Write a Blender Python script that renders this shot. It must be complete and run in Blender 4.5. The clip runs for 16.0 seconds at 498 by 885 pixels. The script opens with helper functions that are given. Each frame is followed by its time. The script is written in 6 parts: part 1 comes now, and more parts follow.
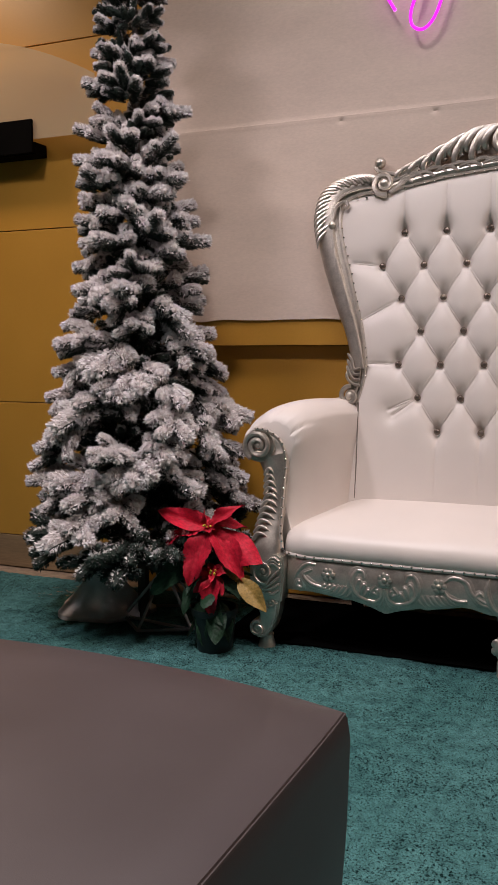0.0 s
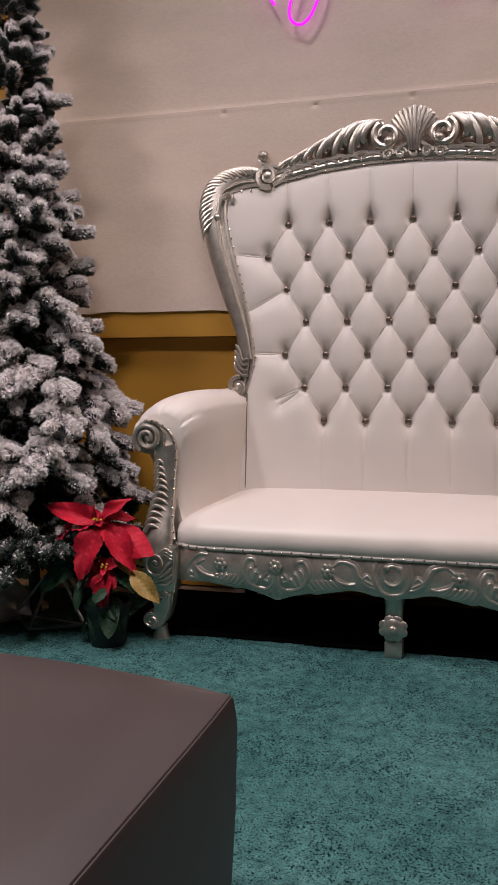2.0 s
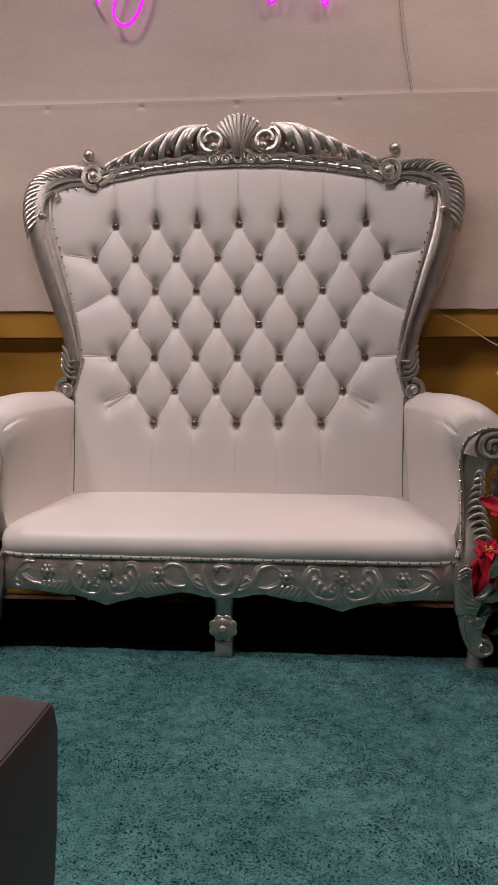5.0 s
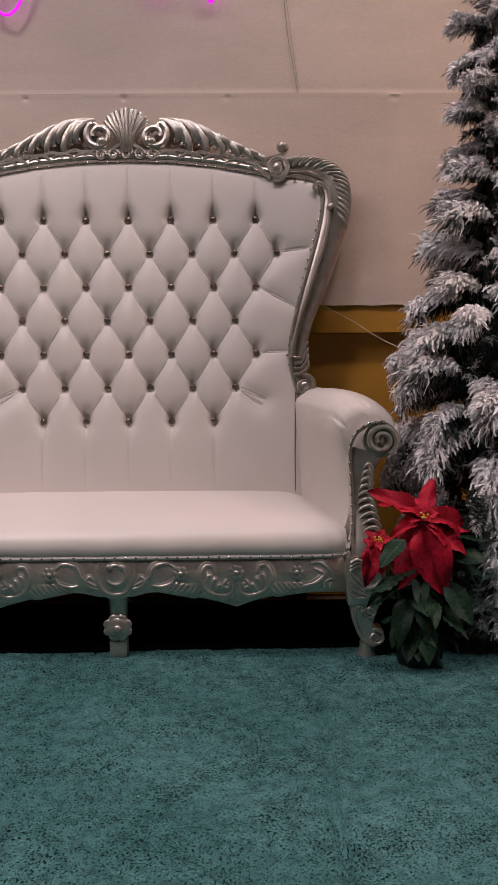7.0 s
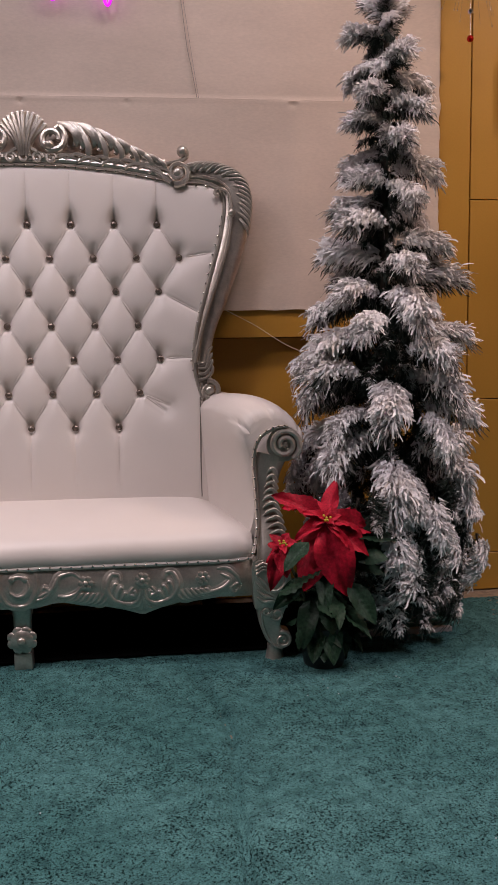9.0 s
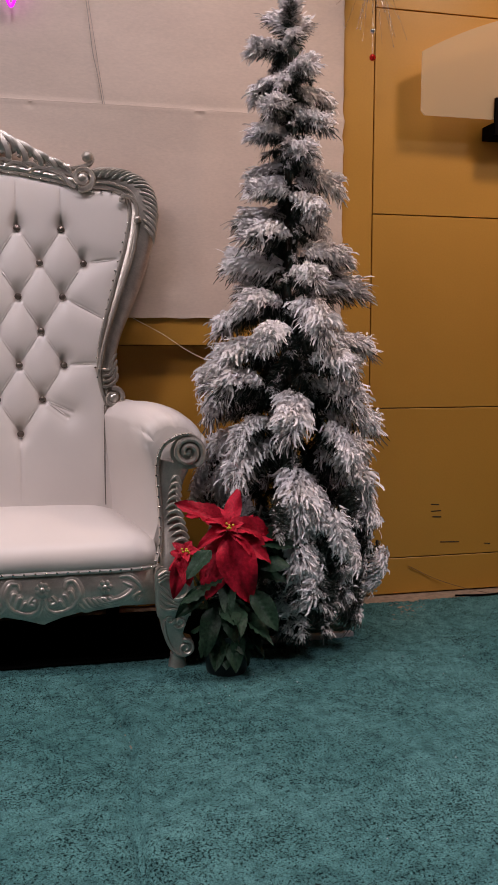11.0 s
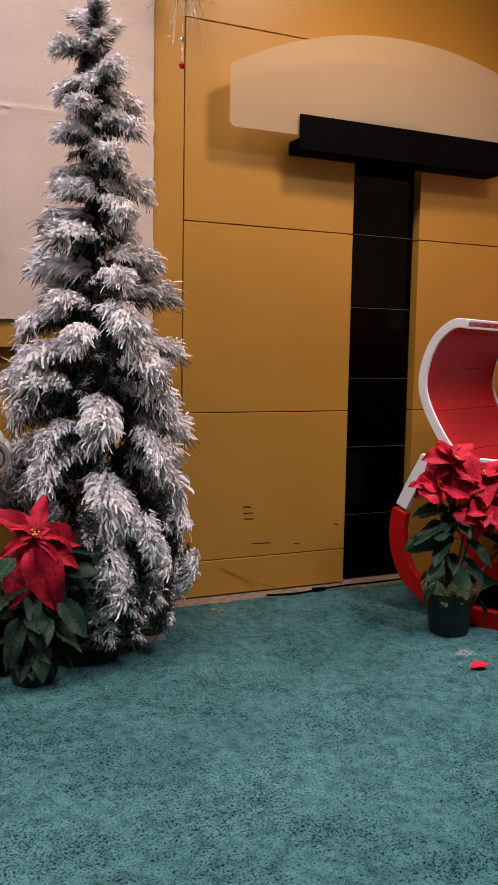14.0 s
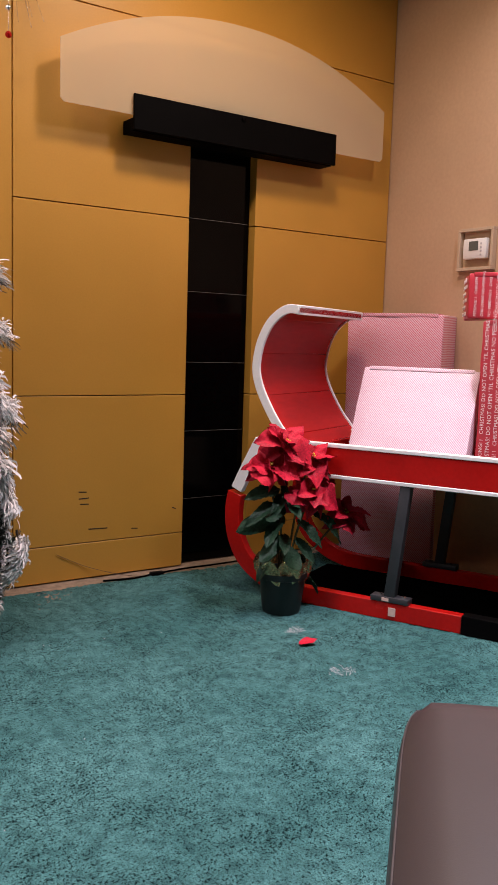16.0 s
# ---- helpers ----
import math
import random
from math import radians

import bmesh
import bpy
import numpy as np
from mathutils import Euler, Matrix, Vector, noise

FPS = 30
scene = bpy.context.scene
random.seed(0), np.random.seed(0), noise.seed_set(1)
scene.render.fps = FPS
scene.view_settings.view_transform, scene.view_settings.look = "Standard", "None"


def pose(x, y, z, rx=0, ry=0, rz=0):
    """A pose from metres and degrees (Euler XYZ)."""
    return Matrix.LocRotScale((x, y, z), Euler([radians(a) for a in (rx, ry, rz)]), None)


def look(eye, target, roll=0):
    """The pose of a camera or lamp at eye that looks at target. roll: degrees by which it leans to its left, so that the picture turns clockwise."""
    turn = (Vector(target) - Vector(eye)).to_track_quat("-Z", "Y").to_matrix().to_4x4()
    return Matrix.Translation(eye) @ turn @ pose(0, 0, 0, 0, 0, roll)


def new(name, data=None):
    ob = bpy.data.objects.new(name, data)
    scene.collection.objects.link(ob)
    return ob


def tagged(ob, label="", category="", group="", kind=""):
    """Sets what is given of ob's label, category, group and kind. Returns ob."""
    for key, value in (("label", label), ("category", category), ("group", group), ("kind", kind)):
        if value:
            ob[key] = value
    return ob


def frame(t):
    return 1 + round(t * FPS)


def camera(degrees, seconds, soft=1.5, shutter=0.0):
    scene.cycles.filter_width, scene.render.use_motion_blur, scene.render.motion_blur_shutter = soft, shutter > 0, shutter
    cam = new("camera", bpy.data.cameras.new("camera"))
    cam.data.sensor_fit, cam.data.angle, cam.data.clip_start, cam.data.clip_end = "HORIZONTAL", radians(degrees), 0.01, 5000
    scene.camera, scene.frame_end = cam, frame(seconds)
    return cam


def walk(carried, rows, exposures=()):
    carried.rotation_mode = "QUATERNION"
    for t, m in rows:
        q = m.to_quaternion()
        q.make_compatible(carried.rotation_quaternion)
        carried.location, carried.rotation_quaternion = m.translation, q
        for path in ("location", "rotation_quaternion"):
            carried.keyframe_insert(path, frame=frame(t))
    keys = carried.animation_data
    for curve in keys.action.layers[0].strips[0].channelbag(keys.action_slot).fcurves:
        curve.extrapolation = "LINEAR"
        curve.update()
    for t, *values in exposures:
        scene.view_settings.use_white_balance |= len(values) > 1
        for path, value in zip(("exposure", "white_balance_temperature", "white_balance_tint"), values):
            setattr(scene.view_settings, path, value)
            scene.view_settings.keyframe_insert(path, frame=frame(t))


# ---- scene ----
cam = camera(32.3, 16.0, 1.0)
PATH = [
    (0, (0.203, -3.169, 1.009), (-0.547, -1.329, 0.782), -0.3),
    (0.5, (0.207, -3.173, 1.01), (-0.498, -1.316, 0.77), -0.5),
    (1, (0.222, -3.177, 1.007), (-0.411, -1.295, 0.762), -0.5),
    (1.5, (0.228, -3.173, 1.002), (-0.349, -1.274, 0.757), -0.7),
    (2, (0.233, -3.172, 1.0), (-0.292, -1.258, 0.757), -0.8),
    (2.5, (0.239, -3.172, 0.996), (-0.221, -1.24, 0.756), -0.9),
    (3, (0.24, -3.171, 0.993), (-0.15, -1.224, 0.756), -0.7),
    (3.5, (0.245, -3.168, 0.992), (-0.085, -1.21, 0.756), -0.8),
    (4, (0.255, -3.167, 0.993), (-0.009, -1.199, 0.755), -0.6),
    (4.2, (0.254, -3.169, 0.994), (0.015, -1.198, 0.757), -0.4),
    (6.5, (0.295, -3.168, 0.986), (0.293, -1.183, 0.749), -0.5),
    (7, (0.303, -3.167, 0.981), (0.367, -1.182, 0.744), -0.4),
    (7.5, (0.327, -3.168, 0.974), (0.434, -1.185, 0.743), -0.6),
    (8, (0.34, -3.17, 0.98), (0.491, -1.19, 0.746), -0.8),
    (8.5, (0.335, -3.172, 0.99), (0.544, -1.198, 0.753), -0.7),
    (9, (0.347, -3.173, 0.999), (0.6, -1.203, 0.76), -0.8),
    (11.5, (0.383, -3.187, 1.001), (0.884, -1.264, 0.784), 0.2),
    (12, (0.376, -3.182, 0.998), (0.928, -1.271, 0.785), 0.2),
    (12.5, (0.383, -3.189, 0.994), (0.97, -1.289, 0.787), 0.4),
    (13, (0.391, -3.194, 0.994), (1.029, -1.31, 0.79), 0.5),
    (13.5, (0.403, -3.192, 1.004), (1.127, -1.34, 0.793), 0.8),
    (14, (0.435, -3.207, 0.995), (1.26, -1.397, 0.79), 1.0),
    (14.5, (0.453, -3.217, 0.993), (1.38, -1.456, 0.786), 1.4),
    (15, (0.48, -3.217, 0.989), (1.486, -1.501, 0.775), 1.6),
    (15.5, (0.488, -3.227, 0.984), (1.56, -1.553, 0.765), 1.8),
    (16, (0.504, -3.242, 0.991), (1.62, -1.599, 0.76), 1.8),
]
walk(cam, [(t, look(eye, target, roll)) for t, eye, target, roll in PATH],
     [(0, 0.06, 6500, 10), (2.5, -0.08, 6500, 11), (6.5, -0.29, 6580, 15), (9, -0.14, 6480, 16), (12, 0.10, 6300, 14), (14.5, 0.48, 6220, 13), (16, 0.58, 6250, 13)])

# ---- light ----
world = bpy.data.worlds.new("world")
scene.world = world
world.use_nodes = True
world.node_tree.nodes["Background"].inputs[0].default_value = (0.9, 0.85, 0.8, 1)
world.node_tree.nodes["Background"].inputs[1].default_value = 0.012

CEILING = 2.95
WARM, COOL, SOFT, MILD, PINK = (1.0, 0.73, 0.52), (0.84, 0.86, 1.0), (0.97, 0.87, 0.94), (0.98, 0.865, 0.865), (1.0, 0.84, 0.83)
# recessed ceiling lamps, unseen, several added only as fill: x, y, watts, colour, width of the beam
DOWNLIGHTS = [(-2.75, -0.70, 17, WARM, 165), (-0.70, -0.80, 8, MILD, 165), (0.55, -0.80, 4.8, MILD, 165), (2.25, -0.95, 18.5, WARM, 165),
              (-0.85, -1.85, 22, MILD, 130), (-1.75, -1.55, 21, SOFT, 140), (0.0, -0.98, 5, COOL, 150), (1.02, -0.85, 8, PINK, 150),
              (-1.1, -2.6, 15, MILD, 100), (0.3, -3.0, 0.8, COOL, 90), (2.4, -2.3, 25, SOFT, 100), (2.80, -1.60, 14, SOFT, 140)]


def downlight_lamp(x, y, watts, colour, beam):
    data = bpy.data.lights.new("downlight", "AREA")
    data.shape, data.size, data.energy, data.color, data.spread = "DISK", 0.30, watts, colour, radians(beam)
    lamp = new("downlight_lamp", data)
    lamp.matrix_world = pose(x, y, CEILING - 0.02)
    return lamp


for row in DOWNLIGHTS:
    downlight_lamp(*row)

# ---- materials ----
def material(name, colour, rough=0.5, metal=0.0, spread=0.12, scale=6.0, fine=90.0, bump=0.15, depth=0.004, second=None,
             random_tint=0.0, sheen=0.0, coat=0.0, stretch=(1, 1, 1)):
    """A surface with two scales of variation in colour and roughness, and a fine relief."""
    m = bpy.data.materials.new(name)
    m.use_nodes = True
    nt = m.node_tree
    n, link = nt.nodes, nt.links.new
    b = n["Principled BSDF"]
    co = n.new("ShaderNodeTexCoord")
    mp = n.new("ShaderNodeMapping")
    mp.inputs["Scale"].default_value = stretch
    link(co.outputs["Object"], mp.inputs[0])
    big, small = n.new("ShaderNodeTexNoise"), n.new("ShaderNodeTexNoise")
    for node, s, d in ((big, scale, 4.0), (small, fine, 3.0)):
        node.inputs["Scale"].default_value, node.inputs["Detail"].default_value = s, d
        link(mp.outputs[0], node.inputs["Vector"])
    dark = tuple(c * (1 - spread * 1.6) for c in colour)
    light = second or tuple(min(1, c * (1 + spread)) for c in colour)
    ramp = n.new("ShaderNodeValToRGB")
    ramp.color_ramp.elements[0].position, ramp.color_ramp.elements[1].position = 0.3, 0.7
    ramp.color_ramp.elements[0].color, ramp.color_ramp.elements[1].color = (*dark, 1), (*light, 1)
    mix = n.new("ShaderNodeMath")
    mix.operation = "MULTIPLY_ADD"
    link(small.outputs["Fac"], mix.inputs[0])
    mix.inputs[1].default_value = 0.35
    half = n.new("ShaderNodeMath")
    half.operation = "MULTIPLY"
    link(big.outputs["Fac"], half.inputs[0])
    half.inputs[1].default_value = 0.65
    link(half.outputs[0], mix.inputs[2])
    link(mix.outputs[0], ramp.inputs[0])
    out = ramp.outputs[0]
    if random_tint:
        info, hsv, rng = n.new("ShaderNodeObjectInfo"), n.new("ShaderNodeHueSaturation"), n.new("ShaderNodeMapRange")
        rng.inputs[3].default_value, rng.inputs[4].default_value = 1 - random_tint, 1 + random_tint
        link(info.outputs["Random"], rng.inputs[0])
        link(rng.outputs[0], hsv.inputs["Value"])
        link(out, hsv.inputs["Color"])
        out = hsv.outputs[0]
    link(out, b.inputs["Base Color"])
    rr = n.new("ShaderNodeMapRange")
    rr.inputs[3].default_value, rr.inputs[4].default_value = max(0.02, rough - 0.08), min(1, rough + 0.08)
    link(big.outputs["Fac"], rr.inputs[0])
    link(rr.outputs[0], b.inputs["Roughness"])
    b.inputs["Metallic"].default_value = metal
    b.inputs["Sheen Weight"].default_value = sheen
    b.inputs["Coat Weight"].default_value = coat
    if bump:
        bp = n.new("ShaderNodeBump")
        bp.inputs["Strength"].default_value, bp.inputs["Distance"].default_value = bump, depth
        link(small.outputs["Fac"], bp.inputs["Height"])
        link(bp.outputs[0], b.inputs["Normal"])
    return m


def plain(name, colour, rough=0.5, metal=0.0, emit=0.0):
    m = bpy.data.materials.new(name)
    m.use_nodes = True
    b = m.node_tree.nodes["Principled BSDF"]
    b.inputs["Base Color"].default_value, b.inputs["Roughness"].default_value, b.inputs["Metallic"].default_value = (*colour, 1), rough, metal
    if emit:
        b.inputs["Emission Color"].default_value, b.inputs["Emission Strength"].default_value = (*colour, 1), emit
    return m


MUSTARD = material("mustard_lacquered_panel", (0.485, 0.248, 0.035), 0.42, spread=0.06, scale=2.5, fine=140, bump=0.04, depth=0.002, random_tint=0.03)
GROOVE = plain("groove_shadow_gap", (0.14, 0.07, 0.014), 0.8)
BEIGE = material("beige_wallcovering", (0.52, 0.345, 0.21), 0.75, spread=0.08, scale=2.2, fine=60, bump=0.10, depth=0.003)
FABRIC = material("cream_backdrop_cloth", (0.66, 0.535, 0.45), 0.9, spread=0.09, scale=3.2, fine=120, bump=0.10, depth=0.002, sheen=0.1, stretch=(0.6, 1, 1.6))


def carpet_material():
    """Cut pile: teal yarn with blotches where it is trodden, matted tufts in relief, and dark flecks painted for the
    shade in their gaps.
    """
    m = bpy.data.materials.new("teal_cut_pile_carpet")
    m.use_nodes = True
    nt = m.node_tree
    n, link = nt.nodes, nt.links.new
    b = n["Principled BSDF"]
    co = n.new("ShaderNodeTexCoord")

    def noisy(scale, detail, rough=0.5):
        node = n.new("ShaderNodeTexNoise")
        node.inputs["Scale"].default_value, node.inputs["Detail"].default_value, node.inputs["Roughness"].default_value = scale, detail, rough
        link(co.outputs["Object"], node.inputs["Vector"])
        return node.outputs["Fac"]

    def math_node(op, a, c):
        node = n.new("ShaderNodeMath")
        node.operation = op
        for k, v in enumerate((a, c)):
            if isinstance(v, float):
                node.inputs[k].default_value = v
            else:
                link(v, node.inputs[k])
        return node.outputs[0]

    def ramp(fac, p0, p1, c0, c1):
        node = n.new("ShaderNodeValToRGB")
        e = node.color_ramp.elements
        e[0].position, e[1].position, e[0].color, e[1].color = p0, p1, (*c0, 1), (*c1, 1)
        link(fac, node.inputs[0])
        return node.outputs[0]

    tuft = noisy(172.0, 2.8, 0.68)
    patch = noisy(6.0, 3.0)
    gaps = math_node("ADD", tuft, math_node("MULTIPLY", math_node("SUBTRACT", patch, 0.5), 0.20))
    yarn = ramp(noisy(1.7, 4.0, 0.6), 0.34, 0.68, (0.084, 0.232, 0.226), (0.150, 0.362, 0.352))
    dusty = ramp(noisy(320.0, 2.0, 0.6), 0.34, 0.66, (0.50, 0.54, 0.54), (1.12, 1.08, 1.08))
    # dark flecks stand for the shade down between the tufts
    gap_shade = ramp(gaps, 0.365, 0.485, (0.05, 0.08, 0.08), (1.0, 1.0, 1.0))
    trodden = ramp(noisy(26.0, 3.5, 0.6), 0.36, 0.58, (0.60, 0.62, 0.63), (1.0, 1.0, 1.0))
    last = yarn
    for other in (dusty, gap_shade, trodden):
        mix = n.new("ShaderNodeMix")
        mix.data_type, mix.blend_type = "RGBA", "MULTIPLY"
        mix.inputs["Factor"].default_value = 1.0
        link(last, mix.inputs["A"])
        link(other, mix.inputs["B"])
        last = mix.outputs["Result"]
    link(last, b.inputs["Base Color"])
    b.inputs["Roughness"].default_value = 0.95
    b.inputs["Specular IOR Level"].default_value = 0.03
    bp = n.new("ShaderNodeBump")
    bp.inputs["Strength"].default_value, bp.inputs["Distance"].default_value = 1.0, 0.014
    link(gaps, bp.inputs["Height"])
    link(bp.outputs[0], b.inputs["Normal"])
    return m


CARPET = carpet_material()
SISAL = material("beige_woven_carpet", (0.30, 0.22, 0.15), 0.95, spread=0.3, scale=30, fine=300, bump=0.8, depth=0.006)
BLACK_STONE = material("polished_black_stone", (0.0012, 0.0011, 0.0012), 0.07, spread=0.5, scale=40, fine=220, bump=0.0, random_tint=0.2)
BLACK_METAL = material("black_lacquered_metal", (0.0022, 0.002, 0.002), 0.55, spread=0.2, bump=0.03)
LEATHER = material("white_leatherette", (0.688, 0.620, 0.568), 0.42, spread=0.025, scale=5, fine=420, bump=0.10, depth=0.0012)
SILVER = material("silver_leaf_paint", (0.58, 0.525, 0.46), 0.35, metal=0.80, spread=0.16, scale=30, fine=160, bump=0.10, depth=0.002)
NAIL = plain("polished_nail", (0.75, 0.73, 0.70), 0.18, 1.0)
BUTTON = material("smoky_crystal_button", (0.20, 0.155, 0.13), 0.25, metal=0.7, spread=0.3, fine=300, bump=0.3)
BROWN = material("brown_leatherette", (0.040, 0.029, 0.028), 0.46, spread=0.10, scale=4, fine=500, bump=0.12, depth=0.001)
RED_PAINT = material("red_painted_wood", (0.40, 0.007, 0.005), 0.24, spread=0.16, scale=5, fine=70, bump=0.10, depth=0.002, stretch=(1, 0.2, 1))
WHITE_PAINT = material("white_painted_edge", (0.78, 0.76, 0.74), 0.5, spread=0.06, scale=9, fine=90, bump=0.1)
DARK_CLOTH = material("black_dust_cover", (0.006, 0.006, 0.007), 0.95, spread=0.3)
# dark tones for unseen surfaces, chosen to limit bounced light
DIM = material("dark_brown_wallcovering", (0.035, 0.026, 0.020), 0.8, spread=0.15)
DIM_CEIL = material("dim_grey_plaster", (0.09, 0.08, 0.075), 0.85, spread=0.1)
RAW_WOOD = material("bare_wood_plinth", (0.26, 0.17, 0.09), 0.7, spread=0.25, scale=6, fine=60, bump=0.2, stretch=(0.3, 1, 3))
for m in (BLACK_METAL, BLACK_STONE, BROWN, RED_PAINT):
    m.node_tree.nodes["Principled BSDF"].inputs["Specular IOR Level"].default_value = {BLACK_METAL: 0.03, BLACK_STONE: 0.08, BROWN: 0.42, RED_PAINT: 0.25}[m]

# ---- building helpers ----
def part(name, bm, mat, parent=None, label="", smooth=True):
    """Links a bmesh as one mesh object under a thing or a part."""
    me = bpy.data.meshes.new(name)
    bm.normal_update()
    bm.to_mesh(me)
    bm.free()
    if smooth:
        me.shade_smooth()
        me.set_sharp_from_angle(angle=radians(42))
    for k in (mat if isinstance(mat, (list, tuple)) else [mat]):
        me.materials.append(k)
    ob = new(name, me)
    ob.parent = parent
    if label:
        ob["label"] = label
    return ob


def array_mesh(name, verts, faces, mats, smooth=True, indices=None):
    me = bpy.data.meshes.new(name)
    me.from_pydata(verts, [], faces)
    for k in mats:
        me.materials.append(k)
    if indices is not None:
        me.polygons.foreach_set("material_index", indices)
    if smooth:
        me.shade_smooth()
    me.update()
    return me


def thing(name, m, label, category, group="", kind=""):
    ob = new(name)
    ob.empty_display_size = 0.1
    ob.matrix_world = m
    return tagged(ob, label, category, group, kind)


def box(bm, lo, hi, bevel=0.0, m=None, segments=2):
    r = bmesh.ops.create_cube(bm, size=1)
    vs = r["verts"]
    for v in vs:
        v.co = Vector([lo[i] + (v.co[i] + 0.5) * (hi[i] - lo[i]) for i in range(3)])
    if bevel:
        es = list({e for v in vs for e in v.link_edges})
        r = bmesh.ops.bevel(bm, geom=es, offset=bevel, segments=segments, affect="EDGES", profile=0.5)
        vs = list({v for f in r["faces"] for v in f.verts} | {v for v in vs if v.is_valid})
        if m is not None:
            todo, seen = list(vs), set(vs)
            while todo:
                for e in todo.pop().link_edges:
                    for v in e.verts:
                        if v not in seen:
                            seen.add(v)
                            todo.append(v)
            vs = list(seen)
    if m is not None:
        for v in vs:
            v.co = m @ v.co
    return bm


def boxed(lo, hi, bevel=0.0, m=None, segments=2):
    return box(bmesh.new(), lo, hi, bevel, m, segments)


def smooth_path(points, n):
    """Catmull-Rom through points of any dimension, n steps a span."""
    p = [np.array(q, float) for q in points]
    p = [2 * p[0] - p[1]] + p + [2 * p[-1] - p[-2]]
    out = []
    for i in range(1, len(p) - 2):
        for k in range(n):
            t = k / n
            a, b, c, d = p[i - 1], p[i], p[i + 1], p[i + 2]
            out.append(0.5 * (2 * b + (c - a) * t + (2 * a - 5 * b + 4 * c - d) * t * t + (3 * b - a - 3 * c + d) * t ** 3))
    out.append(p[-2])
    return out


def sweep(bm, path, radius, sides=8, flat=1.0, up=(0, -1, 0), cap=True):
    """A tube along path; radius a number or one per point; flat squeezes it along up."""
    path = [Vector(q) for q in path]
    n = len(path)
    rads = [radius] * n if isinstance(radius, (int, float)) else list(radius)
    rings = []
    for i, q in enumerate(path):
        d = (path[min(i + 1, n - 1)] - path[max(i - 1, 0)])
        d = d.normalized() if d.length > 1e-9 else Vector((0, 0, 1))
        u = Vector(up) - d * d.dot(Vector(up))
        if u.length < 1e-4:
            u = d.orthogonal()
        u.normalize()
        w = d.cross(u)
        rings.append([bm.verts.new(q + (w * math.cos(a) + u * math.sin(a) * flat) * rads[i]) for a in [2 * math.pi * k / sides for k in range(sides)]])
    for a, b in zip(rings, rings[1:]):
        for k in range(sides):
            bm.faces.new((a[k], a[(k + 1) % sides], b[(k + 1) % sides], b[k]))
    if cap:
        bm.faces.new(rings[0][::-1])
        bm.faces.new(rings[-1])
    return bm


def ball(bm, centre, r, flat=(1, 1, 1), level=2):
    vs = bmesh.ops.create_icosphere(bm, subdivisions=level, radius=r)["verts"]
    for v in vs:
        v.co = Vector(centre) + Vector((v.co.x * flat[0], v.co.y * flat[1], v.co.z * flat[2]))
    return bm


def grid_faces(bm, rows, close=False):
    vs = [[bm.verts.new(q) for q in row] for row in rows]
    for a, b in zip(vs, vs[1:]):
        m = len(a)
        for k in range(m if close else m - 1):
            bm.faces.new((a[k], a[(k + 1) % m], b[(k + 1) % m], b[k]))
    return vs


def lathe(bm, profile, centre=(0, 0, 0), n=24, wobble=0.0):
    rows = []
    for r, z in profile:
        rows.append([Vector(centre) + Vector((r * math.cos(a) * (1 + wobble * math.sin(3 * a)), r * math.sin(a), z)) for a in [2 * math.pi * k / n for k in range(n)]])
    vs = grid_faces(bm, rows, close=True)
    if profile[0][0] > 1e-4:
        bm.faces.new(vs[0][::-1])
    if profile[-1][0] > 1e-4:
        bm.faces.new(vs[-1])
    return bm


def spiral(cx, cz, r0, r1, a0, turns, n=28):
    """Points (x, z) of a spiral; angles in degrees, radius from r0 to r1."""
    return [(cx + (r0 + (r1 - r0) * k / n) * math.cos(radians(a0 + 360 * turns * k / n)),
             cz + (r0 + (r1 - r0) * k / n) * math.sin(radians(a0 + 360 * turns * k / n))) for k in range(n + 1)]


def interp(x, xs, ys):
    return float(np.interp(x, xs, ys))

# ---- the room ----
def structure(name, bm, mat, label, category, smooth=False):
    return tagged(part(name, bm, mat, None, "", smooth), label, category, "", "structure")


XW, YB = 3.5, -7.0
structure("floor", boxed((-XW - 0.4, YB - 0.2, -0.12), (XW + 0.2, 0.3, -0.02)), SISAL, "concrete floor slab under the carpets", "floor")
# ceiling, west and south walls are unseen additions, dark to cut bounce
structure("ceiling", boxed((-XW - 0.4, YB - 0.2, CEILING), (XW + 0.2, 0.3, CEILING + 0.12)), DIM_CEIL, "unseen plain ceiling, darkened to cut bounced light", "ceiling")
structure("wall_east", boxed((XW, YB - 0.2, -0.02), (XW + 0.15, 0.3, CEILING)), BEIGE, "beige textured wallcovering on a plain wall", "wall")
structure("wall_west", boxed((-XW - 0.15, YB - 0.2, -0.02), (-XW, 0.3, CEILING)), DIM, "unseen plain side wall, darkened to cut bounced light", "wall")
structure("wall_south", boxed((-XW, YB - 0.15, -0.02), (XW, YB, CEILING)), DIM, "unseen plain wall closing the room, darkened to cut bounced light", "wall")
wall_north = structure("wall_north", boxed((-XW, 0.075, -0.02), (XW, 0.22, CEILING)), GROOVE, "panelled feature wall in mustard yellow lacquer", "wall")


# mustard panels, each with a shadow gap round it
JOINTS = [0.0, 0.15, 0.757, 1.506, 2.262]


def panel(x0, x1, z0, z1, y=0.0, gap=0.0019, back=0.075, mat=None):
    return part("panel", boxed((x0 + gap, y, z0 + gap), (x1 - gap, back - 0.001, z1 - gap), 0.0015, segments=1), mat or MUSTARD, wall_north, smooth=False)


